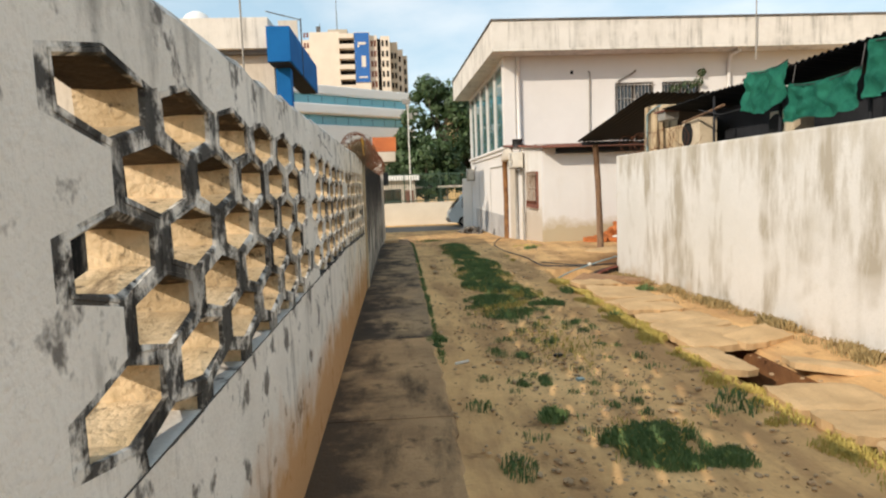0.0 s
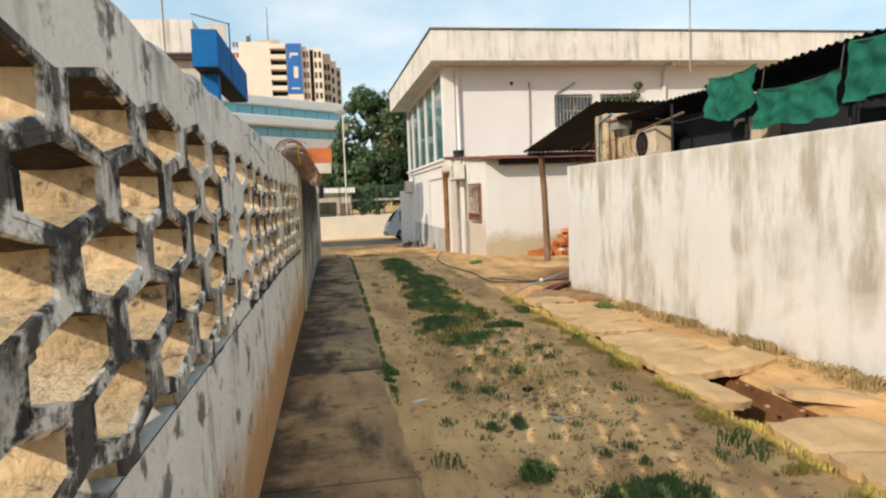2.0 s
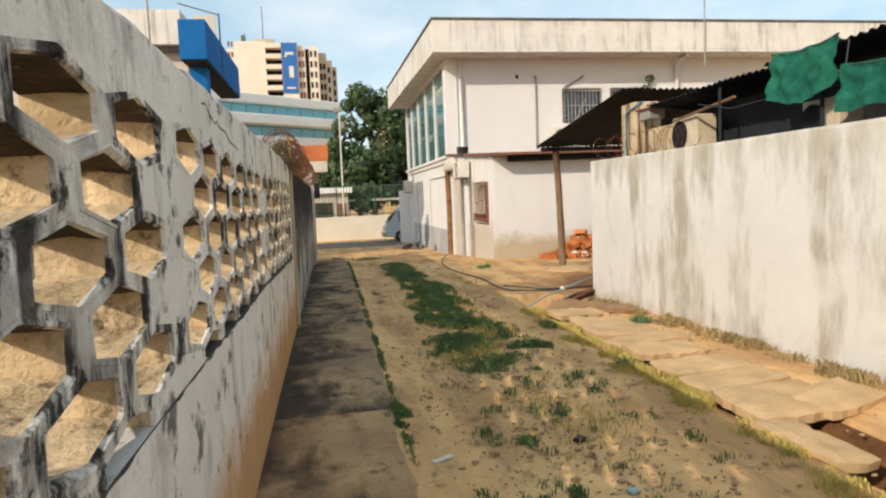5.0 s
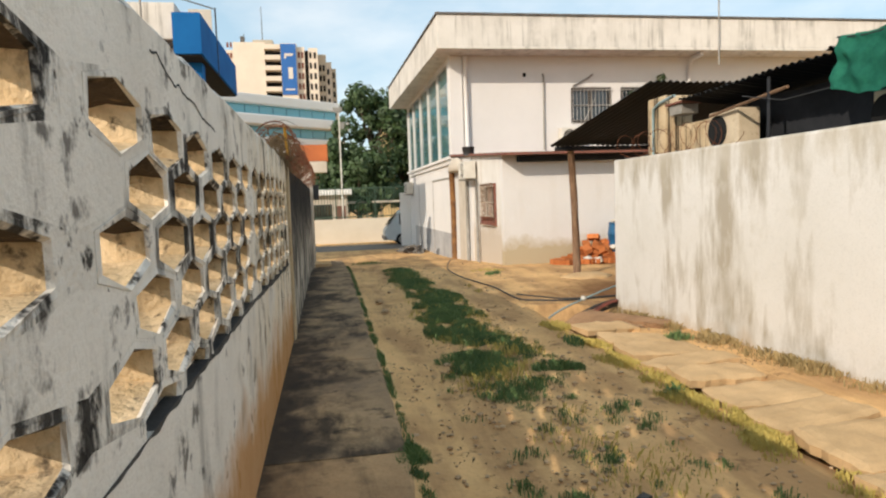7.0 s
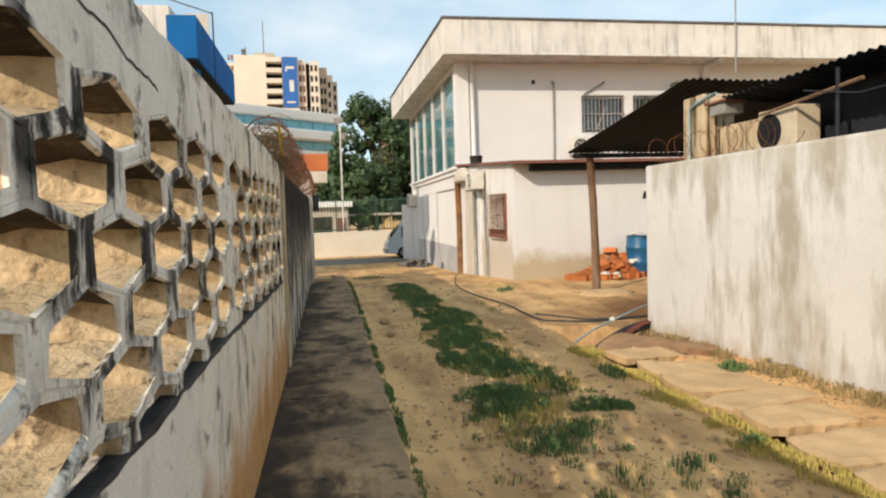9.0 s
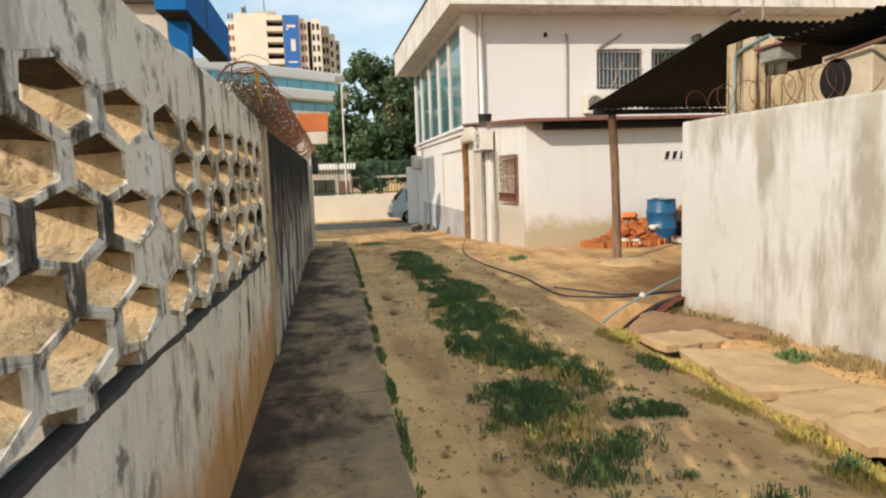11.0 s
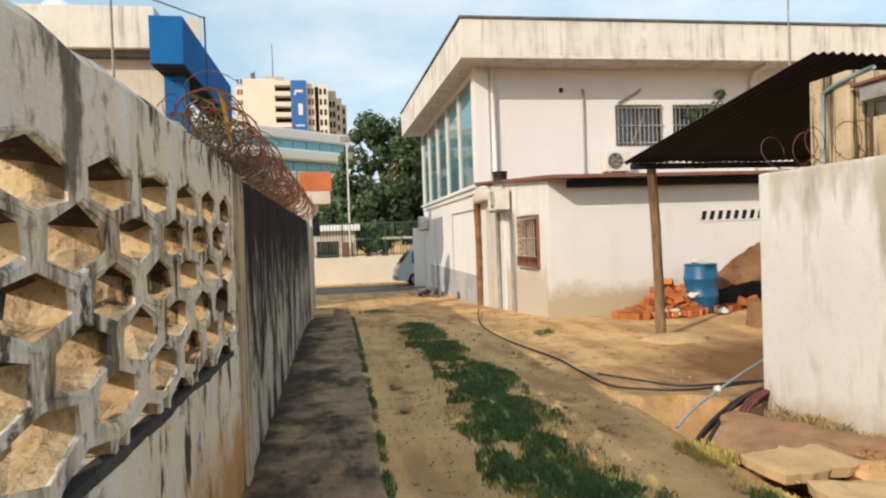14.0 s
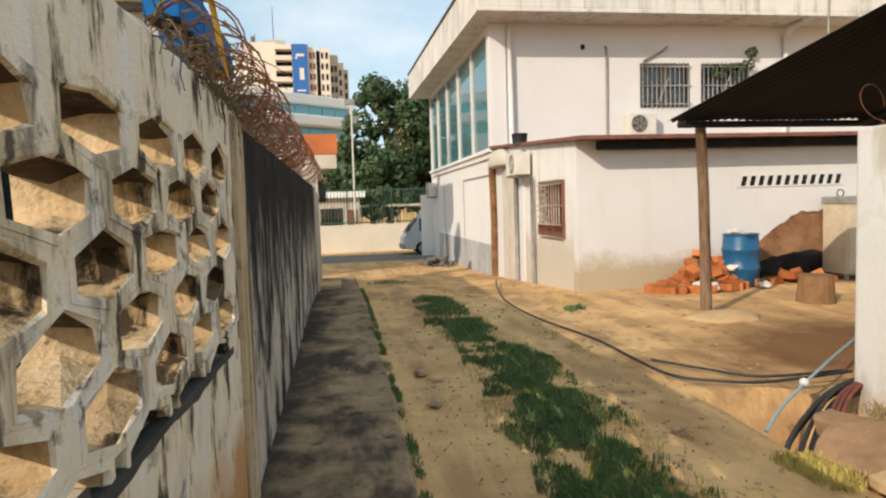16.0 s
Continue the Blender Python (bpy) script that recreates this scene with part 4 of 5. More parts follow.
# ---- razor wire ----
def coil(name, start, end, radius, turns, seed, label, thick=0.0045):
    rnd = random.Random(seed)
    bm = bmesh.new()
    a, b = Vector(start), Vector(end)
    pts = []
    n = turns * 22
    for i in range(n + 1):
        f = i / n
        w = 2 * math.pi * i / 22
        r = radius * (0.85 + 0.3 * noise.noise((f * turns * 0.35, seed, 0)))
        c = a.lerp(b, f) + Vector((0.05 * noise.noise((f * 9, seed, 4)), 0.10 * math.sin(w * 0.5 + 1), 0.07 * noise.noise((f * 11, seed, 9))))
        pts.append(c + Vector((math.cos(w) * r, 0, math.sin(w) * r)))
    tube(bm, pts, thick, 4)
    for i in range(0, n, 5):
        p = pts[i]
        d = Vector((rnd.uniform(-1, 1), rnd.uniform(-1, 1), rnd.uniform(-1, 1))).normalized() * 0.03
        q = Vector((d.y, -d.x, d.z)) * 0.35
        bm.faces.new([bm.verts.new(p + d), bm.verts.new(p + q), bm.verts.new(p - d), bm.verts.new(p - q)])
    tagged(link(name, bm, M_WIRE), label, "razor wire")


coil("razor_wire", (WX - 0.08, 9.0, 2.40), (WX - 0.05, 20.2, 2.38), 0.27, 62, 2, "rusty razor wire coiled along the blackened wall top")
coil("razor_wire", (WX - 0.05, 9.6, 2.34), (WX - 0.08, 15.0, 2.33), 0.22, 24, 5, "second rusty coil tangled over the wall pier")
coil("razor_wire", (RX + 0.28, 10.9, 2.38), (RX + 0.45, 8.6, 2.36), 0.2, 9, 7, "thin rusty razor wire coil on the yard wall", 0.004)
coil("razor_wire", (6.9, 11.3, 2.5), (7.6, 11.3, 2.5), 0.28, 5, 9, "rusty razor wire coil under the shed roof", 0.006)


def vines():
    rnd = random.Random(4)
    bm = bmesh.new()
    for i in range(260):
        y = rnd.choice((rnd.uniform(8.3, 10.4), rnd.uniform(8.9, 13.5)))
        p = Vector((WX - rnd.uniform(-0.03, 0.16), y, 2.2 + rnd.uniform(0, 0.25)))
        d = Vector((rnd.uniform(-0.4, 0.5), rnd.uniform(-1, 1), rnd.uniform(0.1, 0.9)))
        pts = [p]
        for k in range(6):
            d += Vector((rnd.uniform(-0.35, 0.35), rnd.uniform(-0.4, 0.4), -0.26))
            p = p + d.normalized() * 0.06
            if p.z < 2.2 and p.x < WX + 0.02:
                p = Vector((WX + 0.035, p.y, p.z))
            pts.append(p)
        tube(bm, pts, rnd.uniform(0.003, 0.007), 4, 0.002)
    tagged(link("dry_vine", bm, M_VINE), "tangle of dry vines over the wall top", "vine", kind="stuff")


vines()
bm = bmesh.new()
rows = []
for i in range(9):
    y = 8.75 + 0.06 * i
    z = 2.52 - 0.035 * i + 0.02 * math.sin(i)
    rows.append([bm.verts.new((WX + 0.04, y, z)), bm.verts.new((WX + 0.07, y + 0.02, z - 0.07 * math.sin(math.pi * (i + 0.6) / 10)))])
for a, b in zip(rows, rows[1:]):
    bm.faces.new((a[0], b[0], b[1], a[1]))
bmesh.ops.solidify(bm, geom=bm.faces[:], thickness=0.006)
tagged(link("plastic_strip", bm, M_YELLOW), "yellow plastic strip caught in the razor wire", "litter")
# ---- house to the left, behind the wall, with its blue fascia ----
lh = thing("corner_house", "white flat-roofed house with a big blue fascia box", "house", (-6, 26, 0))


def lh_part(name, bm, m, label="", smooth=False):
    bmesh.ops.translate(bm, vec=(6, -26, 0), verts=bm.verts)
    return part(name, bm, m, lh, label, smooth)


lh_part("wall", boxed(((-12, 24.6, -0.5), (-3.2, 27, 7.0)), bevel=0.01), M_WHITE2)
lh_part("roof_edge", boxed(((-12.2, 24.0, 7.15), (-3.25, 27.2, 8.3)), bevel=0.02), M_PARAPET)
lh_part("roof_gutter", boxed(((-12.1, 24.2, 7.0), (-3.3, 27.1, 7.147))), M_COPING)
fascia = lh_part("fascia_box", boxed(((-3.15, 23.0, 6.45), (-2.3, 31.0, 7.72)), bevel=0.015), M_BLUE, "blue sheet-metal fascia box")
lh_part("fascia_soffit", boxed(((-3.1, 23.05, 6.40), (-2.35, 30.9, 6.447))), M_DARK)
lh_part("blue_column", boxed(((-3.05, 24.0, -0.5), (-2.5, 24.55, 6.398)), bevel=0.01), M_BLUE, "blue panelled column")
lh_part("sign_post", tube(bmesh.new(), [(-2.3, 26.1, 6.4), (-2.3, 26.1, 8.75)], 0.03, 6), M_CABLE)
lh_part("sign_rail", tube(bmesh.new(), [(-3.3, 24.0, 8.5), (-2.3, 26.1, 8.7)], 0.025, 5), M_GREYPIPE)
lh_part("sign_board", boxed(((-3.2, 26.0, 7.73), (-2.42, 26.04, 8.66))), M_WHITE2)
bm = bmesh.new()
bmesh.ops.create_uvsphere(bm, u_segments=20, v_segments=10, radius=0.62)
for v in bm.verts:
    v.co.z = max(v.co.z, -0.05)
ob = tagged(link("roof_dome", bm, M_OFFICE, smooth=True), "small white rooftop dome on the corner house", "dome")
ob.location = (-6.3, 25.6, 8.35)
pole = tagged(link("cable_pole", tube(bmesh.new(), [(-3.9, 22.5, -0.4), (-3.9, 22.5, 10.5)], 0.035, 6), M_GREYPIPE), "thin grey steel pole beside the white house", "pole")

sign = thing("hanging_sign", "orange projecting sign box with pale underside over the lane", "sign", (0.9, 25.0, 2.9))
part("face", boxed(((-0.45, 0, 0.28), (0.5, 0.5, 0.86)), bevel=0.01), M_ORANGE, sign)
part("tray", boxed(((-0.3, 0.02, -0.12), (0.46, 0.48, 0.276)), bevel=0.01), M_WHITE2, sign, "dirty cream lower box")
part("arm", tube(bmesh.new(), [(-1.0, 0.25, 0.6), (-0.44, 0.25, 0.6)], 0.03, 6), M_GREYPIPE, sign)
part("mast", tube(bmesh.new(), [(-0.55, 0.25, -3.5), (-0.55, 0.25, 0.9)], 0.05, 8), M_GREYPIPE, sign)
lan = thing("letter_box", "black box fixed to the pale gate pier", "box", (0.94, 23.0, 1.8))
part("case", boxed(((-0.06, -0.15, 0), (0.12, 0.15, 0.45)), bevel=0.015), M_CABLE, lan)
part("lid", boxed(((-0.07, -0.17, 0.452), (0.14, 0.17, 0.48)), bevel=0.006), M_CABLE, lan)
bm = boxed(((WX + 0.02, 20.7, -0.25), (1.35, 21.7, -0.1)), bevel=0.02)
tagged(link("step_slab", bm, M_SLAB), "pale concrete slab lying at the foot of the gate pier", "slab")

# ---- yard by the annex ----
drum = thing("water_drum", "blue plastic drum standing against the annex wall", "drum", (8.58, 16.75, 0))
bm = bmesh.new()
prof = [(0.0, 0.0), (0.28, 0.0), (0.31, 0.04), (0.315, 0.28), (0.33, 0.30), (0.33, 0.34), (0.315, 0.36), (0.315, 0.62), (0.33, 0.64), (0.33, 0.68), (0.315, 0.70), (0.30, 0.90), (0.27, 0.93), (0.0, 0.93)]
rings = [[bm.verts.new((r * math.cos(a * math.pi / 14), r * math.sin(a * math.pi / 14), z)) for a in range(28)] for r, z in prof[1:-1]]
for p, q in zip(rings, rings[1:]):
    for i in range(28):
        bm.faces.new((p[i], p[(i + 1) % 28], q[(i + 1) % 28], q[i]))
bm.faces.new(rings[0][::-1])
bm.faces.new(rings[-1])
part("barrel", bm, M_DRUM, drum, smooth=True)
part("rim", tube(bmesh.new(), [(0.3 * math.cos(a * math.pi / 14), 0.3 * math.sin(a * math.pi / 14), 0.93) for a in range(29)], 0.016, 6), M_DRUM, drum)
for sx in (-0.12, 0.12):
    part("bung", tube(bmesh.new(), [(sx, 0.05, 0.93), (sx, 0.05, 0.965)], 0.04, 10), M_ACWHITE, drum, "off-white bung")


bm = bmesh.new()
bmesh.ops.create_icosphere(bm, subdivisions=3, radius=0.16)
for v in bm.verts:
    v.co = v.co * (1 + 0.8 * noise.noise(v.co * 8))
    v.co.z = max(v.co.z * 0.5, -0.02)
ob = tagged(link("plastic_sheet", bm, M_ACWHITE, smooth=True), "crumpled white plastic sheet on the blue drum", "plastic sheet")
ob.location = (8.5, 16.7, 0.965)


def hollow_brick():
    """A hollow clay block with a row of cells through it."""
    bm = bmesh.new()
    box(bm, (-0.15, -0.09, -0.06), (0.15, 0.09, 0.06), 0.006)
    for i in range(3):
        for j in (-1, 1):
            y = -0.055 + 0.055 * i
            box(bm, (-0.152, y - 0.018, j * 0.028 - 0.018), (-0.1495, y + 0.018, j * 0.028 + 0.018))
    me = bpy.data.meshes.new("clay_brick")
    bm.to_mesh(me)
    bm.free()
    me.materials.append(M_BRICK)
    return me


BRICK = hollow_brick()
rnd = random.Random(11)
for i in range(74):
    f = rnd.random()
    if i < 26:
        x, y, z = 6.75 + 0.036 * i * 1.9, 16.45 + rnd.uniform(-0.18, 0.3), 0.05
    elif i < 60:
        x = rnd.gauss(8.0, 0.36)
        y = rnd.uniform(16.5, 17.05)
        z = 0.06 + rnd.random() * max(0.02, 0.6 - 0.75 * abs(x - 8.0)) * (0.4 + 0.6 * (y - 16.5) / 0.55)
    else:
        x, y, z = rnd.uniform(8.95, 10.3), rnd.uniform(16.4, 16.95), 0.055 + (0.1 if i % 4 == 0 else 0)
    ob = new("clay_brick", BRICK)
    ob.location = (x, y, z)
    ob.rotation_euler = (rnd.uniform(-0.5, 0.5) * (z > 0.08), rnd.uniform(-0.5, 0.5) * (z > 0.08), rnd.uniform(0, 3.1))
    tagged(ob, "orange hollow clay brick from the tumbled pile", "brick", "bricks of the pile")
for i, (x, y, z) in enumerate(((7.55, 16.35, 0.1), (7.75, 16.3, 0.07), (8.75, 16.3, 0.06), (8.35, 16.6, 0.35))):
    bm = bmesh.new()
    bmesh.ops.create_icosphere(bm, subdivisions=3, radius=0.12)
    for v in bm.verts:
        v.co = v.co * (1 + 0.7 * noise.noise(v.co * 9 + Vector((i * 5, 0, 0))))
        v.co.z *= 0.55
    ob = tagged(link("plastic_bag", bm, M_ACWHITE, smooth=True), "crumpled white plastic bag among the bricks", "bag", "bags in the brick pile")
    ob.location = (x, y, z)
bm = bmesh.new()
bmesh.ops.create_cone(bm, cap_ends=True, segments=18, radius1=0.27, radius2=0.24, depth=0.42)
for v in bm.verts:
    v.co.x *= 1 + 0.12 * noise.noise(v.co * 5)
    v.co.z += 0.19
ob = tagged(link("stump_block", bm, M_WOOD2), "rough brown wooden block standing on the ground", "block")
ob.location = (8.5, 14.75, 0)
cab = thing("metal_cabinet", "old cream metal cabinet with a dark top by the annex", "cabinet", (11.0, 16.85, 0))
part("body", boxed(((-0.42, -0.3, 0.12), (0.42, 0.3, 1.42)), bevel=0.015), M_CREAM, cab)
part("top", boxed(((-0.44, -0.32, 1.422), (0.44, 0.32, 1.56)), bevel=0.015), M_GREYPIPE, cab, "dark grey top")
part("door", boxed(((-0.38, -0.318, 0.16), (0.38, -0.303, 1.38)), bevel=0.006), M_CREAM, cab)
part("ring_handle", tube(bmesh.new(), [(-0.3 + 0.07 * math.cos(a * math.pi / 8), 0, 1.62 + 0.07 * math.sin(a * math.pi / 8)) for a in range(17)], 0.012, 5), M_CABLE, cab)
for sx in (-0.36, 0.36):
    for sy in (-0.24, 0.24):
        part("foot", boxed(((sx - 0.03, sy - 0.03, -0.02), (sx + 0.03, sy + 0.03, 0.118))), M_GREYPIPE, cab)


def wall_patch(x0, x1, z0, z1, material, seed, name, label, rise=0.38, nx=28, out=0.018):
    """An uneven sheet of bared wall just proud of the annex front."""
    bm = bmesh.new()
    nz = 18
    rows = []
    for j in range(nz + 1):
        row = []
        for i in range(nx + 1):
            u, v = i / nx, j / nz
            top = z1 * (1 - rise + rise * math.sin(math.pi / 2 * min(1, u * 1.3))) + 0.10 * noise.noise((u * nx * 0.12, seed, 0)) + 0.035 * noise.noise((u * nx * 0.5, seed, 3))
            edge = 0.1 * noise.noise((v * 4, seed, 7))
            row.append(bm.verts.new((x0 + edge + (x1 - x0 - edge) * u, AY - out - 0.02 * abs(noise.noise((u * 6, v * 5, seed))), z0 + (top - z0) * v)))
        rows.append(row)
    for a, b in zip(rows, rows[1:]):
        for i in range(nx):
            bm.faces.new((a[i], a[i + 1], b[i + 1], b[i]))
    bmesh.ops.solidify(bm, geom=bm.faces[:], thickness=0.012)
    tagged(link(name, bm, material, smooth=True), label, "wall patch", kind="structure")


wall_patch(9.1, 10.75, -0.05, 1.3, M_PATCH, 3, "bare_patch", "rust-brown bared patch of annex wall", 0.6)
wall_patch(9.2, 10.75, -0.05, 0.52, M_SOOT, 8, "soot_patch", "soot-black foot of the annex wall", 0.3, 28, 0.03)

# ---- covered drain ----
rnd = random.Random(21)


def worn_slab(name, size, material, label, group, seed, chip=0.25):
    """A concrete slab with crumbled corners and an uneven top."""
    lx, ly, lz = size
    bm = bmesh.new()
    nx, ny = max(3, int(lx / 0.07)), max(3, int(ly / 0.07))
    top = []
    for j in range(ny + 1):
        row = []
        for i in range(nx + 1):
            u, v = i / nx * 2 - 1, j / ny * 2 - 1
            pull = 1 - chip * 0.5 * max(0, abs(u) + abs(v) - 1.45) * (1 + noise.noise((u * 2, v * 2, seed)))
            x, y = u * lx / 2 * pull, v * ly / 2 * pull
            rim = max(abs(u), abs(v)) == 1
            x += 0.035 * noise.noise((v * ly * 5, seed, 1)) * abs(u)
            y += 0.035 * noise.noise((u * lx * 5, seed, 2)) * abs(v)
            row.append(bm.verts.new((x, y, lz / 2 - 0.014 * rim + 0.016 * noise.noise((x * 5, y * 5, seed)) + 0.006 * noise.noise((x * 17, y * 17, seed)))))
        top.append(row)
    for p, q in zip(top, top[1:]):
        for i in range(nx):
            bm.faces.new((p[i], p[i + 1], q[i + 1], q[i]))
    loop = top[0] + [r[-1] for r in top[1:-1]] + top[-1][::-1] + [r[0] for r in top[-2:0:-1]]
    under = [bm.verts.new((v.co.x * 0.97 + 0.01 * noise.noise(v.co * 9), v.co.y * 0.97, -lz / 2)) for v in loop]
    for i in range(len(loop)):
        k = (i + 1) % len(loop)
        bm.faces.new((loop[k], loop[i], under[i], under[k]))
    bm.faces.new(under[::-1])
    return tagged(link(name, bm, material), label, "slab", group)


y, turn = -3.6, 0
while y < 8.7:
    ln = rnd.uniform(0.42, 0.70)
    if y + ln > 8.8:
        break
    if not (y < 4.52 and y + ln > 3.88):
        wide = rnd.uniform(0.78, 0.92)
        ob = worn_slab("drain_slab", (wide, ln - 0.035, 0.085), M_SLAB, "sandy concrete slab covering the drain", "slabs over the drain", turn * 3.7)
        ob.matrix_world = pose(4.70 + rnd.uniform(-0.06, 0.06), y + ln / 2, 0.0 + rnd.uniform(-0.02, 0.025), rnd.uniform(-4, 4), rnd.uniform(-4, 4), rnd.uniform(-7, 7))
    y += ln
    turn += 1
for k, (at, size, tilt, label) in enumerate((((4.37, 4.2, -0.01), (0.36, 0.75, 0.08), (2, 5, 6), "narrow sandy slab at the rim of the open drain"), ((5.12, 3.72, 0.03), (0.7, 0.42, 0.07), (-6, 5, -20), "cracked sandy slab beside the open drain"), ((5.05, 4.78, 0.05), (0.6, 0.42, 0.08), (5, -4, 12), "sandy slab heaved up by the open drain"), ((4.86, 9.36, -0.13), (1.15, 0.42, 0.16), (20, 6, -58), "broken brown concrete slab slipped into the drain"), ((5.2, 9.62, -0.06), (1.5, 0.26, 0.14), (6, -2, -66), "brown slab leaning by the open drain"), ((4.66, 8.98, 0.0), (0.8, 0.42, 0.08), (3, 3, 12), "sandy slab at the rim of the open drain"))):
    ob = worn_slab("broken_slab", size, M_BROKEN if "brown" in label else M_SLAB, label, "broken slabs of the drain", 51 + k * 5.3, 0.2)
    ob.matrix_world = pose(*at, *tilt)


def cable(name, pts, r, m, label):
    # smooth curve through the points
    P = [Vector(p) for p in pts]
    out = []
    for i in range(len(P) - 1):
        p0, p1, p2, p3 = P[max(i - 1, 0)], P[i], P[i + 1], P[min(i + 2, len(P) - 1)]
        for k in range(8):
            t = k / 8
            out.append(0.5 * (2 * p1 + (p2 - p0) * t + (2 * p0 - 5 * p1 + 4 * p2 - p3) * t * t + (3 * p1 - p0 - 3 * p2 + p3) * t ** 3))
    out.append(P[-1])
    tagged(link(name, tube(bmesh.new(), out, r, 7), m, smooth=True), label, "cable")


cable("black_cable", [(4.9, 20.5, -0.14), (4.5, 18.8, -0.06), (4.05, 16.4, 0.02), (4.05, 14.7, 0.02), (4.27, 13.1, 0.02), (4.28, 12.2, 0.02), (4.3, 11.4, 0.03), (4.52, 11.05, 0.05), (4.95, 10.9, 0.05), (5.8, 10.98, 0.06)], 0.014, M_CABLE, "thick black cable snaking over the sand")
cable("black_cable", [(4.42, 12.0, 0.02), (4.7, 11.5, 0.03), (5.0, 11.1, 0.04), (5.8, 11.05, 0.05)], 0.013, M_CABLE, "thin black cable loop on the sand")
for i in range(11):
    # the bundle climbs out of the drain towards the corner of the yard wall
    side, lift = rnd.uniform(-0.16, 0.16), rnd.uniform(0, 0.09)
    cable("black_cable", [(4.4 - side * 0.8, 9.8 + side, -0.36 + lift), (4.72 - side * 0.7, 10.1 + side, -0.23 + lift), (5.05 - side * 0.3, 10.4 + side * 0.7, -0.13 + lift), (5.42, 10.67 + side * 0.5, -0.07 + lift), (5.95, 10.9 + side * 0.4, -0.04 + lift)], rnd.uniform(0.013, 0.022), M_CABLE, "black power cable rising from the open drain")
for i in range(3):
    cable("red_cable", [(4.5 + 0.06 * i, 9.72, -0.28), (4.78, 10.02 - 0.05 * i, -0.15), (5.06, 10.33 - 0.05 * i, -0.05), (5.45, 10.64 - 0.04 * i, 0.02), (5.9, 10.85, 0.03)], 0.015, M_REDCABLE, "dull red cable rising from the open drain")
cable("blue_pipe", [(4.3, 10.05, -0.04), (4.6, 10.3, 0.03), (5.05, 10.62, 0.10), (5.6, 11.0, 0.17), (6.3, 11.5, 0.22)], 0.013, M_PALEBLUE, "pale blue plastic pipe across the open drain")
bm = bmesh.new()
bmesh.ops.create_icosphere(bm, subdivisions=2, radius=0.04)
ob = tagged(link("pipe_joint_wrap", bm, M_ACWHITE, smooth=True), "white wrapping round the pipe joint", "wrap")
ob.location = (5.05, 10.62, 0.11)


# ---- grass, weeds, stones ----
def blades(name, spots, m, label, seed, low=0.04, high=0.12, wide=0.006):
    """spots: rows of x, y, rx, ry, count."""
    r = random.Random(seed)
    verts, faces = [], []
    for x, y, rx, ry, count in spots:
        for _ in range(count):
            a, q = r.uniform(0, 6.283), math.sqrt(r.random())
            px, py = x + rx * q * math.cos(a), y + ry * q * math.sin(a)
            keep = 0.80 + 1.3 * noise.noise((px * 2.2, py * 2.2, seed)) + 0.9 * noise.noise((px * 7, py * 7, seed)) - 0.75 * q
            if r.random() > keep:
                continue
            h = r.uniform(low, high) * (1.15 - 0.75 * q) * min(1, 0.45 + keep)
            d, e = r.uniform(0, 6.283), r.uniform(0.2, 0.8) * h
            cx, sx = math.cos(d), math.sin(d)
            z = ground_z(py) - 0.03 + verge(px, py)
            k = len(verts)
            w = wide * r.uniform(0.7, 1.5)
            verts += [(px - w * sx, py + w * cx, z), (px + w * sx, py - w * cx, z), (px + 0.4 * e * cx + w * 0.7 * sx, py + 0.4 * e * sx - w * 0.7 * cx, z + h * 0.65 + 0.03), (px + e * cx, py + e * sx, z + h + 0.03)]
            faces += [(k, k + 1, k + 2), (k, k + 2, k + 3)]
    me = bpy.data.meshes.new(name)
    me.from_pydata(verts, [], faces)
    me.materials.append(m)
    tagged(new(name, me), label, "grass", kind="stuff")


blades("grass", [(2.95, 16.6, 0.42, 1.5, 9000), (2.92, 14.4, 0.46, 1.6, 14000), (3.05, 12.3, 0.48, 1.5, 17000), (2.98, 10.7, 0.52, 1.3, 19000), (2.95, 9.3, 0.52, 0.95, 15000), (3.25, 8.45, 0.4, 0.5, 6000), (2.75, 7.9, 0.42, 0.6, 6000), (3.45, 7.35, 0.26, 0.26, 2600), (2.85, 6.9, 0.4, 0.5, 2600), (3.05, 2.4, 0.38, 0.42, 9000), (3.38, 2.1, 0.16, 0.16, 1500), (2.5, 3.0, 0.12, 0.12, 500)], M_GRASS, "dark green grass tufts down the middle of the lane", 1, 0.025, 0.095, 0.0032)
blades("straw_blades", [(2.95, 16.4, 0.5, 1.6, 500), (2.92, 14.4, 0.5, 1.6, 800), (3.05, 12.3, 0.55, 1.5, 1200), (2.98, 10.7, 0.58, 1.3, 1600), (3.0, 9.2, 0.6, 0.95, 1800), (3.15, 8.2, 0.55, 0.7, 1500), (2.8, 7.3, 0.55, 0.7, 1100), (3.1, 5.2, 0.5, 1.2, 900), (3.05, 2.4, 0.5, 0.5, 900)], M_YGRASS, "yellowed blades mixed into the lane grass", 12, 0.02, 0.085, 0.003)
blades("kerb_grass", [(1.78, 5.5, 0.15, 0.3, 4200)] + [(1.80, 4.4 + 0.55 * i, 0.05, 0.38, 260 + 170 * (i * 5 % 3)) for i in range(30)] + [(2.0, 3.3, 0.12, 0.2, 250), (2.1, 2.2, 0.12, 0.2, 250), (2.15, 4.0, 0.1, 0.1, 120)], M_GRASS, "dark grass growing in the footway joint", 2, 0.01, 0.05, 0.0035)
rnd = random.Random(8)
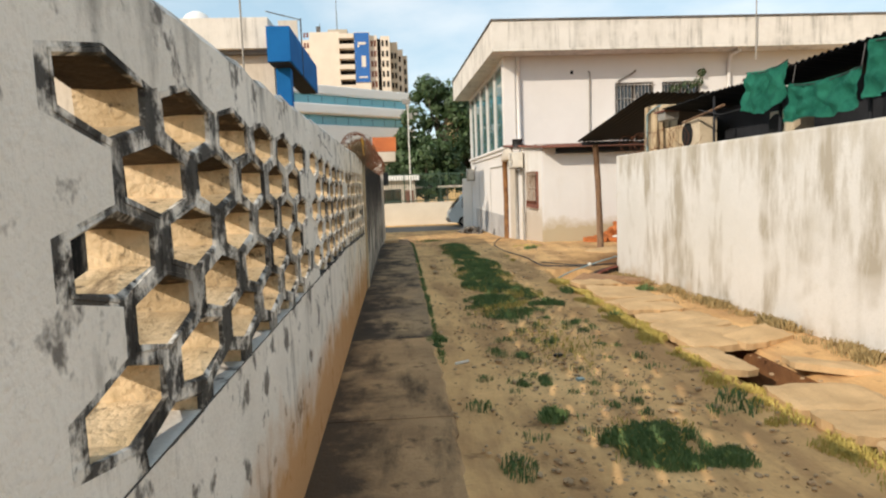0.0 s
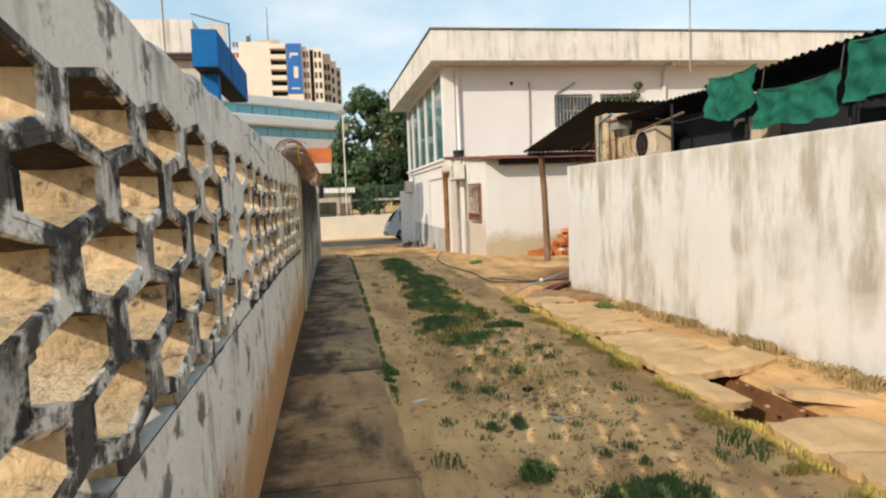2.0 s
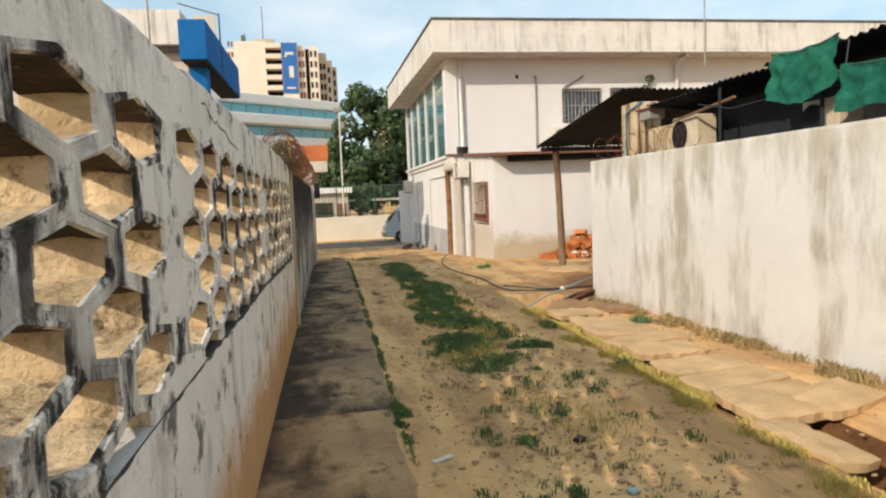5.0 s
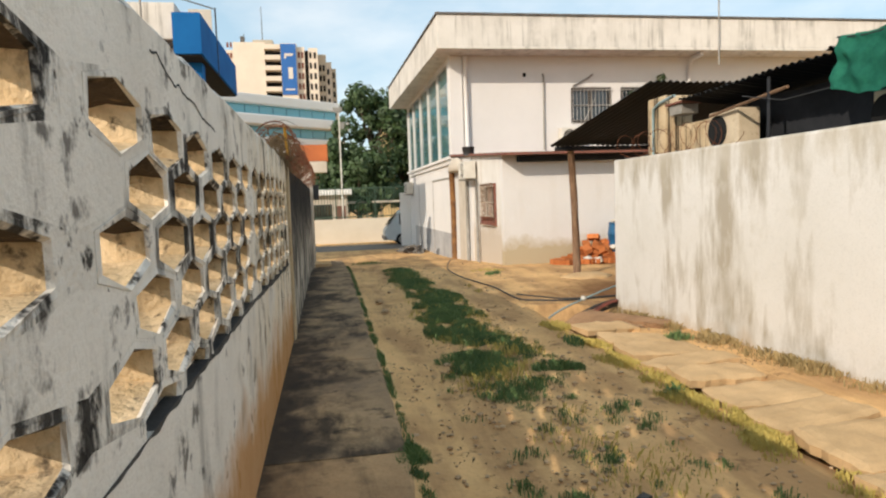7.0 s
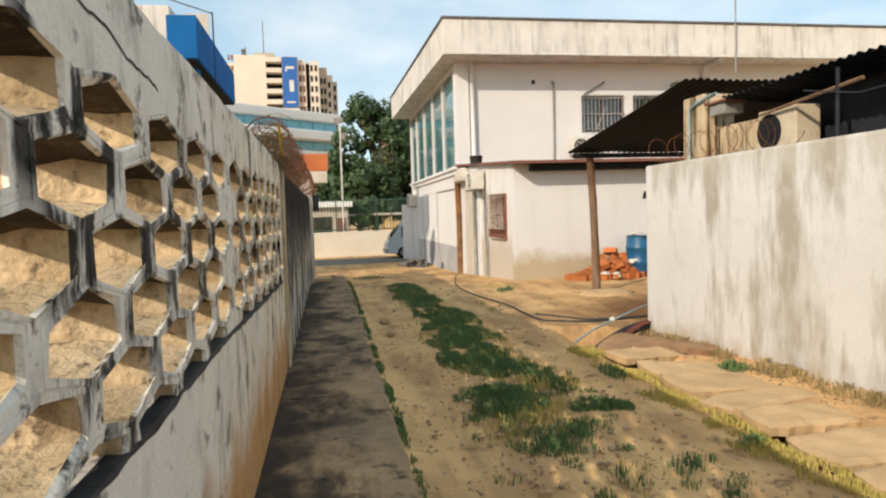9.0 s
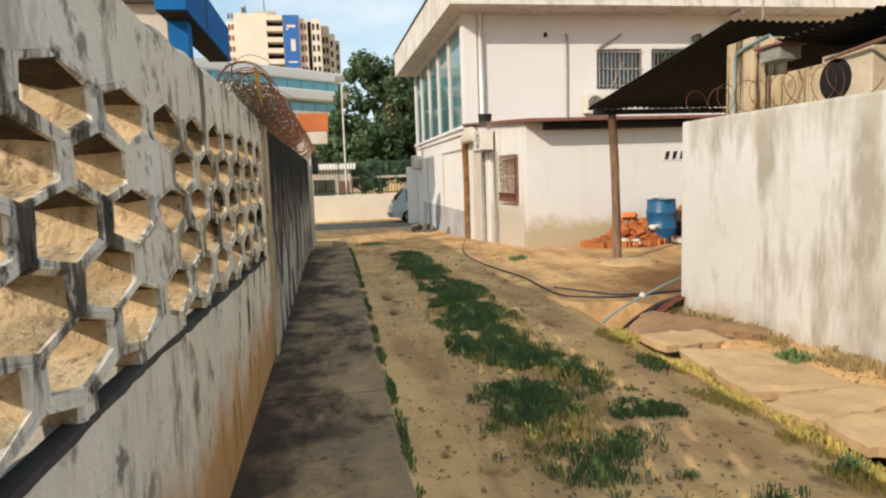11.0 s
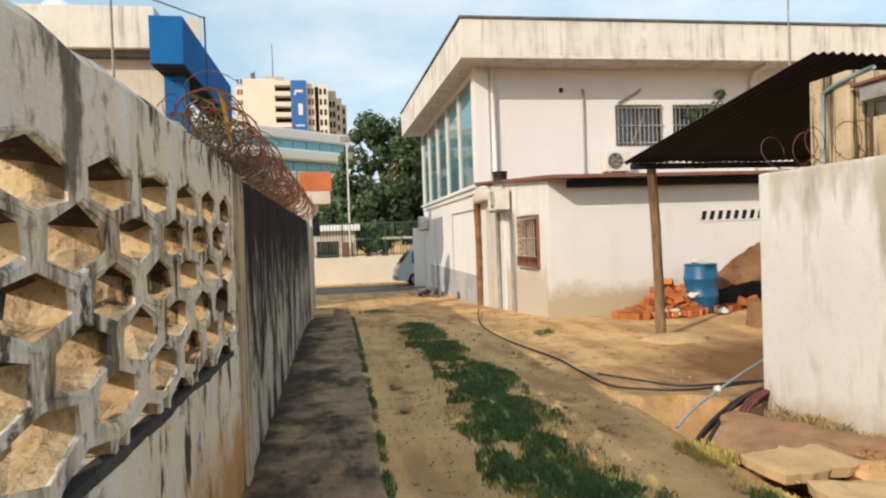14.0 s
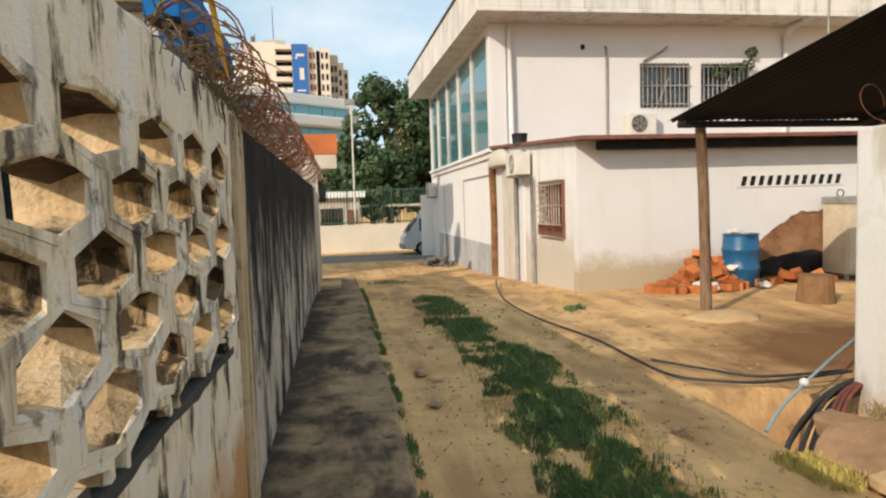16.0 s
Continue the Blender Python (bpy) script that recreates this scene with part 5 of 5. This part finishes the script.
blades("lane_weeds", [(rnd.uniform(2.3, 3.75), rnd.uniform(2.6, 8.0), rnd.uniform(0.04, 0.14), rnd.uniform(0.04, 0.14), rnd.randint(30, 170)) for _ in range(110)], M_GRASS, "small scattered weeds in the lane", 3, 0.012, 0.035, 0.0035)
blades("dry_grass", [(4.15 + 0.05 * math.sin(i * 1.7), -2 + 0.33 * i, 0.19, 0.3, 520 + 420 * (i * 5 % 3)) for i in range(36)] + [(4.9, 16.0, 0.4, 0.3, 350), (3.95, 13.5, 0.1, 0.8, 260)], M_YGRASS, "dry yellow grass along the drain edge", 4, 0.012, 0.05, 0.0045)
blades("wall_weeds", [(5.5, 0.5 + 0.35 * i, 0.16, 0.3, 160 + 260 * (i * 7 % 4)) for i in range(29)], M_STRAW, "dry weeds at the foot of the yard wall", 5, 0.02, 0.11, 0.0045)
blades("green_weeds", [(4.1, 6.35, 0.12, 0.12, 260), (5.2, 8.2, 0.2, 0.15, 200), (5.0, 15.3, 0.35, 0.2, 700), (3.95, 3.1, 0.15, 0.4, 300), (4.02, 8.3, 0.1, 0.5, 260), (2.6, 22.5, 0.6, 0.8, 500)], M_GRASS, "green weeds in the sand", 6, 0.03, 0.1)


def pebbles():
    r = random.Random(31)
    bm0 = bmesh.new()
    bmesh.ops.create_icosphere(bm0, subdivisions=1, radius=1)
    base = [v.co.copy() for v in bm0.verts]
    tris = [[v.index for v in f.verts] for f in bm0.faces]
    bm0.free()
    verts, faces = [], []
    for i in range(1900):
        x, y = r.uniform(1.9, 5.5), r.uniform(-1, 20) ** 1.0
        if r.random() < 0.5:
            x, y = r.gauss(2.9, 0.5), r.uniform(1.5, 8)
        if 4.15 < x < 5.0 and 8.8 < y < 11.1:
            continue
        sz = r.uniform(0.006, 0.02) if r.random() < 0.95 else r.uniform(0.02, 0.035)
        k = len(verts)
        sx, sy, q = r.uniform(0.7, 1.4), r.uniform(0.7, 1.4), r.uniform(0.4, 0.8)
        verts += [(x + sz * sx * c.x * r.uniform(0.8, 1.2), y + sz * sy * c.y * r.uniform(0.8, 1.2), ground_z(y) - 0.015 + sz * q * c.z) for c in base]
        faces += [[k + j for j in t] for t in tris]
    me = bpy.data.meshes.new("pebbles")
    me.from_pydata(verts, [], faces)
    me.materials.append(M_STONE)
    tagged(new("pebbles", me), "scattered stones and crumbs of earth in the lane", "stones", kind="stuff")


pebbles()


def leaf_litter():
    r = random.Random(77)
    verts, faces = [], []
    for i in range(2600):
        x, y = r.gauss(2.9, 0.55), r.uniform(0.5, 12)
        if r.random() < 0.3:
            x, y = r.gauss(5.35, 0.12), r.uniform(1, 10.5)
        if not 1.85 < x < 5.6:
            continue
        z, a, w = ground_z(y) - 0.008, r.uniform(0, 6.28), r.uniform(0.006, 0.022)
        c, t = math.cos(a) * w, math.sin(a) * w
        k = len(verts)
        verts += [(x - c, y - t, z), (x + t * 0.4, y - c * 0.4, z + 0.01), (x + c, y + t, z + r.uniform(0, 0.02)), (x - t * 0.4, y + c * 0.4, z + 0.012)]
        faces.append((k, k + 1, k + 2, k + 3))
    me = bpy.data.meshes.new("leaf_litter")
    me.from_pydata(verts, [], faces)
    me.materials.append(M_LITTERLEAF)
    tagged(new("leaf_litter", me), "dry brown leaves and scraps strewn over the lane", "leaves", kind="stuff")


leaf_litter()
for at, size, rz, m, name, label in (((2.94, 3.84, 0.0), (0.07, 0.05, 0.02), 20, M_PALEBLUE, "litter_scrap", "crumpled blue plastic scrap in the lane"), ((1.98, 4.56, 0.0), (0.16, 0.025, 0.02), 28, M_ACWHITE, "white_stick", "short pale stick lying in the lane"), ((2.95, 4.65, 0.0), (0.1, 0.06, 0.03), 40, M_CABLE, "litter_scrap", "dark scrap of rubber in the lane"), ((5.35, 4.6, 0.0), (0.06, 0.05, 0.03), 10, M_ACWHITE, "litter_scrap", "white scrap by the wall foot"), ((2.1, 12.2, 0.0), (0.12, 0.09, 0.05), 33, M_STONE, "earth_clod", "brown clod beside the footway"), ((2.1, 11.2, 0.0), (0.14, 0.09, 0.05), 70, M_STONE, "earth_clod", "brown clod beside the footway")):
    bm = boxed((tuple(-c / 2 for c in size), tuple(c / 2 for c in size)), bevel=min(size) * 0.3)
    for v in bm.verts:
        v.co.z += 0.4 * size[2] * noise.noise(v.co * 30)
    ob = tagged(link(name, bm, m), label, "litter")
    ob.matrix_world = pose(*at, 0, 0, rz)

# rubble by the far door
bm = bmesh.new()
bmesh.ops.create_icosphere(bm, subdivisions=4, radius=1)
for v in bm.verts:
    f = 1 + 0.6 * noise.noise(v.co * 3) + 0.3 * noise.noise(v.co * 8)
    v.co = Vector((4.9 + v.co.x * 0.5 * f, 29.6 + v.co.y * 1.2 * f, -0.6 + v.co.z * 0.28 * f))
tagged(link("rubble_heap", bm, M_ASPHALT), "low grey heap of rubble by the white wall", "rubble")

# ---- the road and beyond ----
bm = boxed(((-80, 33.0, -0.9), (90, 37.6, -0.685)))
tagged(link("road", bm, M_ASPHALT), "grey-brown asphalt street crossing the lane's end", "road", kind="structure")
bm = boxed(((-40, 40.0, -0.9), (60, 40.2, 0.72)), bevel=0.01)
tagged(link("wall_street", bm, M_STREETWALL), "low cream wall along the far side of the street", "wall", kind="structure")

fence = thing("street_fence", "dark green bar fence on the low street wall", "fence", (0, 40.1, 0.7))
for i in range(16):
    x = -12 + 2.3 * i
    part("fence_post", boxed(((x - 0.04, -0.04, 0.021), (x + 0.04, 0.04, 1.95))), M_FENCE, fence)
    bm = boxed(*[((x + 0.1 + 0.17 * k, -0.012, 0.06), (x + 0.13 + 0.17 * k, 0.012, 1.88)) for k in range(13)])
    box(bm, (x + 0.04, -0.02, 1.78), (x + 2.26, -0.0125, 1.84))
    box(bm, (x + 0.04, -0.02, 0.1), (x + 2.26, -0.0125, 0.16))
    tagged(part("fence_panel", bm, M_FENCE, fence), kind="stuff")

kiosk = thing("guard_kiosk", "white flat-roofed guard kiosk behind the street fence", "kiosk", (1.6, 44, -0.7))
part("wall", boxed(((-1.6, 0, 0), (1.0, 2.2, 2.9)), bevel=0.01), M_WHITE2, kiosk)
part("roof", boxed(((-1.9, -0.4, 2.9), (1.3, 2.5, 3.25)), bevel=0.02), M_OFFICE, kiosk)
part("window", boxed(((-1.3, -0.02, 1.3), (0.0, 0.02, 2.3))), M_DGLASS, kiosk)
part("door", boxed(((0.25, -0.03, 0.02), (0.85, 0.02, 2.2))), M_RUST, kiosk)
for x, c in ((4.3, M_ORANGE), (3.3, M_VAN), (5.6, M_YELLOWBLD)):
    st = thing("parked_stall", "small covered stall seen through the street fence", "stall", (x, 45, -0.7), "stalls behind the fence")
    part("counter", boxed(((-0.5, 0, 0), (0.5, 0.8, 1.2)), bevel=0.03), c, st)
    part("canopy", boxed(((-0.7, -0.2, 2.3), (0.7, 1.0, 2.45)), bevel=0.03), M_WHITE2, st)
    for sx in (-0.6, 0.6):
        part("leg", tube(bmesh.new(), [(sx, 0.4, 0), (sx, 0.4, 2.3)], 0.03, 6), M_GREYPIPE, st)

fp = thing("street_pole", "slim pale street pole with a small head", "pole", (2.25, 42.0, -0.7))
part("shaft", tube(bmesh.new(), [(0, 0, 0), (0, 0, 8.0)], 0.06, 8, 0.04), M_ACWHITE, fp)
part("head", boxed(((-0.35, -0.1, 7.9), (0.2, 0.1, 8.2)), bevel=0.03), M_GREYPIPE, fp)
part("fitting", boxed(((0.045, -0.08, 6.9), (0.3, 0.08, 7.3)), bevel=0.02), M_GREYPIPE, fp)


def leaf_cloud(clumps, per, size, seed, drop=0.0):
    r = random.Random(seed)
    verts, faces = [], []
    for cx, cy, cz, cr in clumps:
        for _ in range(per):
            d = Vector((r.gauss(0, 1), r.gauss(0, 1), r.gauss(0, 0.8))).normalized() * cr * (0.55 + 0.45 * r.random() ** 0.5)
            p = Vector((cx, cy, cz)) + d
            n = (d.normalized() + Vector((r.uniform(-0.8, 0.8), r.uniform(-0.8, 0.8), r.uniform(-0.4, 0.9)))).normalized()
            a = n.orthogonal().normalized()
            a.rotate(Matrix.Rotation(r.uniform(0, 6.28), 3, n))
            b = n.cross(a)
            s = size * r.uniform(0.6, 1.3)
            k = len(verts)
            verts += [p - a * s, p + b * s * 0.45, p + a * s, p - b * s * 0.45]
            faces.append((k, k + 1, k + 2, k + 3))
    me = bpy.data.meshes.new("crown")
    me.from_pydata([tuple(v) for v in verts], [], faces)
    me.materials.append(M_LEAF)
    return me


def tree(at, height, width, low, seed, n, per, label, size=0.2, cone=False):
    t = thing("tree", label, "tree", at, "trees beyond the street")
    r = random.Random(seed)
    bm = tube(bmesh.new(), [(0, 0, -0.3), (0.1, 0, height * 0.3), (0.05, 0.1, height * 0.75)], 0.26, 9, 0.09)
    part("trunk", bm, M_BARK, t, smooth=True)
    clumps = []
    for i in range(n):
        f = r.random()
        z = low + (height - low) * f
        reach = width * ((1.05 - f) if cone else math.sqrt(max(0.05, 1 - (2 * f - 0.85) ** 2 * 0.75)))
        a, q = r.uniform(0, 6.283), math.sqrt(r.random())
        c = Vector((reach * q * math.cos(a), reach * q * math.sin(a), z))
        clumps.append((*c, r.uniform(0.45, 1.0) * (0.7 if cone else 1)))
        if i % 4 == 0:
            part("limb", tube(bmesh.new(), [(0.05, 0, z * 0.6), tuple(c * 0.6 + Vector((0, 0, z * 0.25))), tuple(c)], 0.09, 6, 0.025), M_BARK, t)
    ob = new("crown", leaf_cloud(clumps, per, size, seed))
    ob.parent = t


tree((4.6, 48.0, -0.7), 10.4, 2.9, 3.0, 3, 62, 170, "dense dark green broadleaf tree behind the fence")
tree((6.9, 50.0, -0.7), 9.6, 2.6, 2.5, 5, 46, 150, "dark green broadleaf tree beside the white house")
tree((1.9, 47.0, -0.7), 6.6, 2.0, 1.8, 7, 36, 150, "lower feathery dark green tree behind the fence", 0.2, True)
tree((3.4, 46.5, -0.7), 6.0, 2.2, 2.2, 9, 40, 150, "low dark green tree behind the fence")
tree((9.5, 52.0, -0.7), 9.0, 3.0, 2.0, 12, 40, 140, "dark green tree half hidden by the white house")

bm = boxed(((6.6, 58, -1), (12, 66, 8.5)), bevel=0.02)
fy = tagged(link("yellow_house", bm, M_YELLOWBLD), "ochre yellow house glimpsed past the tree", "house")

# ---- office block with white bands ----
A, B = Vector((-16.0, 49.8)), Vector((2.75, 65.0))
ang = math.atan2(B.y - A.y, B.x - A.x)
LEN = (B - A).length
office = thing("office_block", "white banded office block with teal window strips", "office building", (A.x, A.y, -0.7))
office.rotation_euler = (0, 0, ang)
for z0, z1, over in ((6.4, 8.3, 0.5), (9.25, 10.1, 0.9), (11.05, 11.85, 0.35)):
    part("band", boxed(((0, -over, z0), (LEN + over * 0.7, 10, z1)), bevel=0.12), M_OFFICE, office)
part("ground_wall", boxed(((0, 0.6, -0.3), (LEN - 0.6, 10, 6.397))), M_WHITE2, office)
for z0, z1 in ((8.3, 9.25), (10.1, 11.05)):
    part("backing", boxed(((0, 0.9, z0), (LEN - 0.3, 9.8, z1))), M_DARK, office)
    for i in range(17):
        x = i * LEN / 17
        part("pane", boxed(((x + 0.03, 0.4, z0 + 0.002), (x + LEN / 17 - 0.03, 0.44, z1 - 0.002))), M_OGLASS, office)

# ---- apartment tower ----
tower = thing("apartment_tower", "cream apartment tower with balconies and a blue banner", "tower block", (1.4 - 6.4 * 1.5, 3 + 107 * 1.5, 1.65 - 2.35 * 1.5))
tower.scale = (1.5, 1.5, 1.5)


def tw(name, lo, hi, m, label="", parent=None):
    return part(name, boxed(((lo[0] + 5, lo[1] - 110, lo[2] + 0.7), (hi[0] + 5, hi[1] - 110, hi[2] + 0.7))), m, parent or tower, label)


tw("wall", (-13.7, 111.5, -0.7), (-12.2, 125, 26.6), M_TOWER)
tw("wall", (-12.2, 110.4, -0.7), (-7.4, 125, 27.6), M_TOWER)
tw("balcony_core", (-7.4, 111.8, -0.7), (-4.9, 125, 27.6), M_DARK)
tw("wall", (-4.9, 110.2, -0.7), (-2.4, 125, 27.4), M_TOWER)
tw("wall", (-2.4, 110.9, -0.7), (-1.2, 125, 27.0), M_TOWER)
tw("stair_strip", (-1.2, 111.6, -0.7), (-0.6, 125, 26.6), M_DARK)
tw("wall", (-0.6, 111.0, -0.7), (0.9, 126, 26.9), M_TOWER)
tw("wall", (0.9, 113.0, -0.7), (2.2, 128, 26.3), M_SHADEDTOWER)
tw("wall", (2.2, 116.0, -0.7), (3.1, 130, 25.7), M_TOWER)
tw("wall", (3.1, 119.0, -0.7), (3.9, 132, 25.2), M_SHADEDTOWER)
ban = tw("banner", (-4.85, 110.05, 19.3), (-2.5, 110.197, 27.3), M_BANNER, "blue vertical advertising banner")
tw("banner_mark", (-4.3, 110.0, 25.4), (-3.0, 110.047, 25.8), M_ACWHITE, "", ban)
tw("banner_mark", (-4.4, 110.0, 25.0), (-4.1, 110.047, 25.35), M_ACWHITE, "", ban)
tw("banner_mark", (-3.8, 110.0, 21.8), (-3.1, 110.047, 23.6), M_ACWHITE, "", ban)
tw("banner_mark", (-4.3, 110.0, 20.0), (-2.9, 110.047, 20.25), M_ACWHITE, "", ban)
for k in range(16):
    z = 1.66 * k + 1.6
    tw("balcony", (-7.5, 110.0, z), (-4.95, 111.79, z + 0.72), M_TOWER)
    for x in (-13.3, -12.8):
        tw("window", (x, 111.44, z + 0.5), (x + 0.32, 111.49, z + 1.3), M_RUST)
    for x, y in ((-2.25, 110.9), (-1.72, 110.9), (-0.45, 111.0), (0.25, 111.0), (1.05, 113.0), (1.6, 113.0), (2.35, 116.0), (3.3, 119.0)):
        if z + 1.5 > 26.9 - 0.55 * sum(x > q for q in (-1, 0.9, 2.2, 3.1)):
            continue
        tw("window", (x, y - 0.06, z + 0.4), (x + 0.36, y - 0.005, z + 1.35), M_DARK if x > -1 else M_RUST)
tw("roof_house", (-9.4, 113, 27.6), (-6.2, 118, 28.6), M_SHADEDTOWER)
tw("roof_house", (-11.2, 112, 27.6), (-10.6, 113, 28.9), M_COPING)
part("aerial", tube(bmesh.new(), [(-2.9, 4, 28.3), (-2.9, 4, 34.8)], 0.09, 5, 0.05), M_COPING, tower)
part("aerial", tube(bmesh.new(), [(-5.7, 3, 28.3), (-5.7, 3, 30.2)], 0.06, 5), M_COPING, tower)

# ---- van behind the gate panel ----
gate = tagged(link("gate_panel", boxed(((5.08, 35.5, -0.75), (5.66, 35.56, 2.1)), bevel=0.008), M_OFFICE), "white sheet-metal gate leaf at the house corner", "gate")
van = thing("van", "pale blue-white minibus parked beyond the gate", "van", (4.35, 36.4, -0.7))
prof = [(0.0, 0.35), (-0.03, 0.75), (0.12, 1.0), (0.75, 1.75), (0.95, 1.9), (4.2, 1.92), (4.35, 1.7), (4.4, 0.4), (4.2, 0.28), (0.15, 0.25)]
bm = bmesh.new()
f = bm.faces.new([bm.verts.new((x, 0, z)) for x, z in prof])
ret = bmesh.ops.extrude_face_region(bm, geom=[f])
bmesh.ops.translate(bm, vec=(0, 1.65, 0), verts=[g for g in ret["geom"] if isinstance(g, bmesh.types.BMVert)])
bmesh.ops.recalc_face_normals(bm, faces=bm.faces)
bmesh.ops.bevel(bm, geom=bm.edges[:], offset=0.05, segments=2, affect="EDGES")
part("body", bm, M_VAN, van)
bm = bmesh.new()
bm.faces.new([bm.verts.new(p) for p in ((0.12, 0.12, 1.03), (0.12, 1.53, 1.03), (0.68, 1.48, 1.7), (0.68, 0.17, 1.7))])
bmesh.ops.solidify(bm, geom=bm.faces[:], thickness=0.02)
bmesh.ops.translate(bm, vec=(-0.03, 0, 0.02), verts=bm.verts)
part("windscreen", bm, M_DGLASS, van)
for x0, x1 in ((0.75, 1.6), (1.7, 2.8), (2.9, 4.1)):
    part("side_window", boxed(((x0, -0.012, 1.1), (x1, 0.01, 1.7)), bevel=0.005), M_DGLASS, van)
part("bumper", boxed(((-0.1, 0.02, 0.28), (0.1, 1.63, 0.5)), bevel=0.03), M_GREYPIPE, van)
for y in (0.12, 1.33):
    part("headlight", boxed(((-0.05, y, 0.62), (0.02, y + 0.22, 0.82)), bevel=0.01), M_ACWHITE, van)
part("mirror", boxed(((0.15, -0.22, 1.15), (0.25, -0.06, 1.4)), bevel=0.02), M_CABLE, van)
part("roof_sign", boxed(((0.9, 0.3, 1.93), (1.2, 1.3, 2.06)), bevel=0.02), M_ACWHITE, van)
for x in (0.85, 3.5):
    for y in (-0.02, 1.47):
        bm = bmesh.new()
        bmesh.ops.create_cone(bm, cap_ends=True, segments=20, radius1=0.31, radius2=0.31, depth=0.2, matrix=Matrix.Translation((x, y + 0.1, 0.31)) @ Matrix.Rotation(radians(90), 4, "X"))
        wh = part("wheel", bm, M_RUBBER, van, "black tyre")
        bm = bmesh.new()
        bmesh.ops.create_cone(bm, cap_ends=True, segments=16, radius1=0.18, radius2=0.18, depth=0.22, matrix=Matrix.Translation((x, y + 0.1, 0.31)) @ Matrix.Rotation(radians(90), 4, "X"))
        part("rim", bm, M_GREYPIPE, wh)

# climbing plant in the second barred window
ob = tagged(new("window_plant", leaf_cloud([(12.3, FY - 0.1, 5.2, 0.22), (12.8, FY - 0.1, 5.25, 0.26), (13.2, FY - 0.12, 5.4, 0.2), (13.35, FY - 0.12, 5.75, 0.16)], 70, 0.07, 3)), "green pot plants in the barred window", "plant")
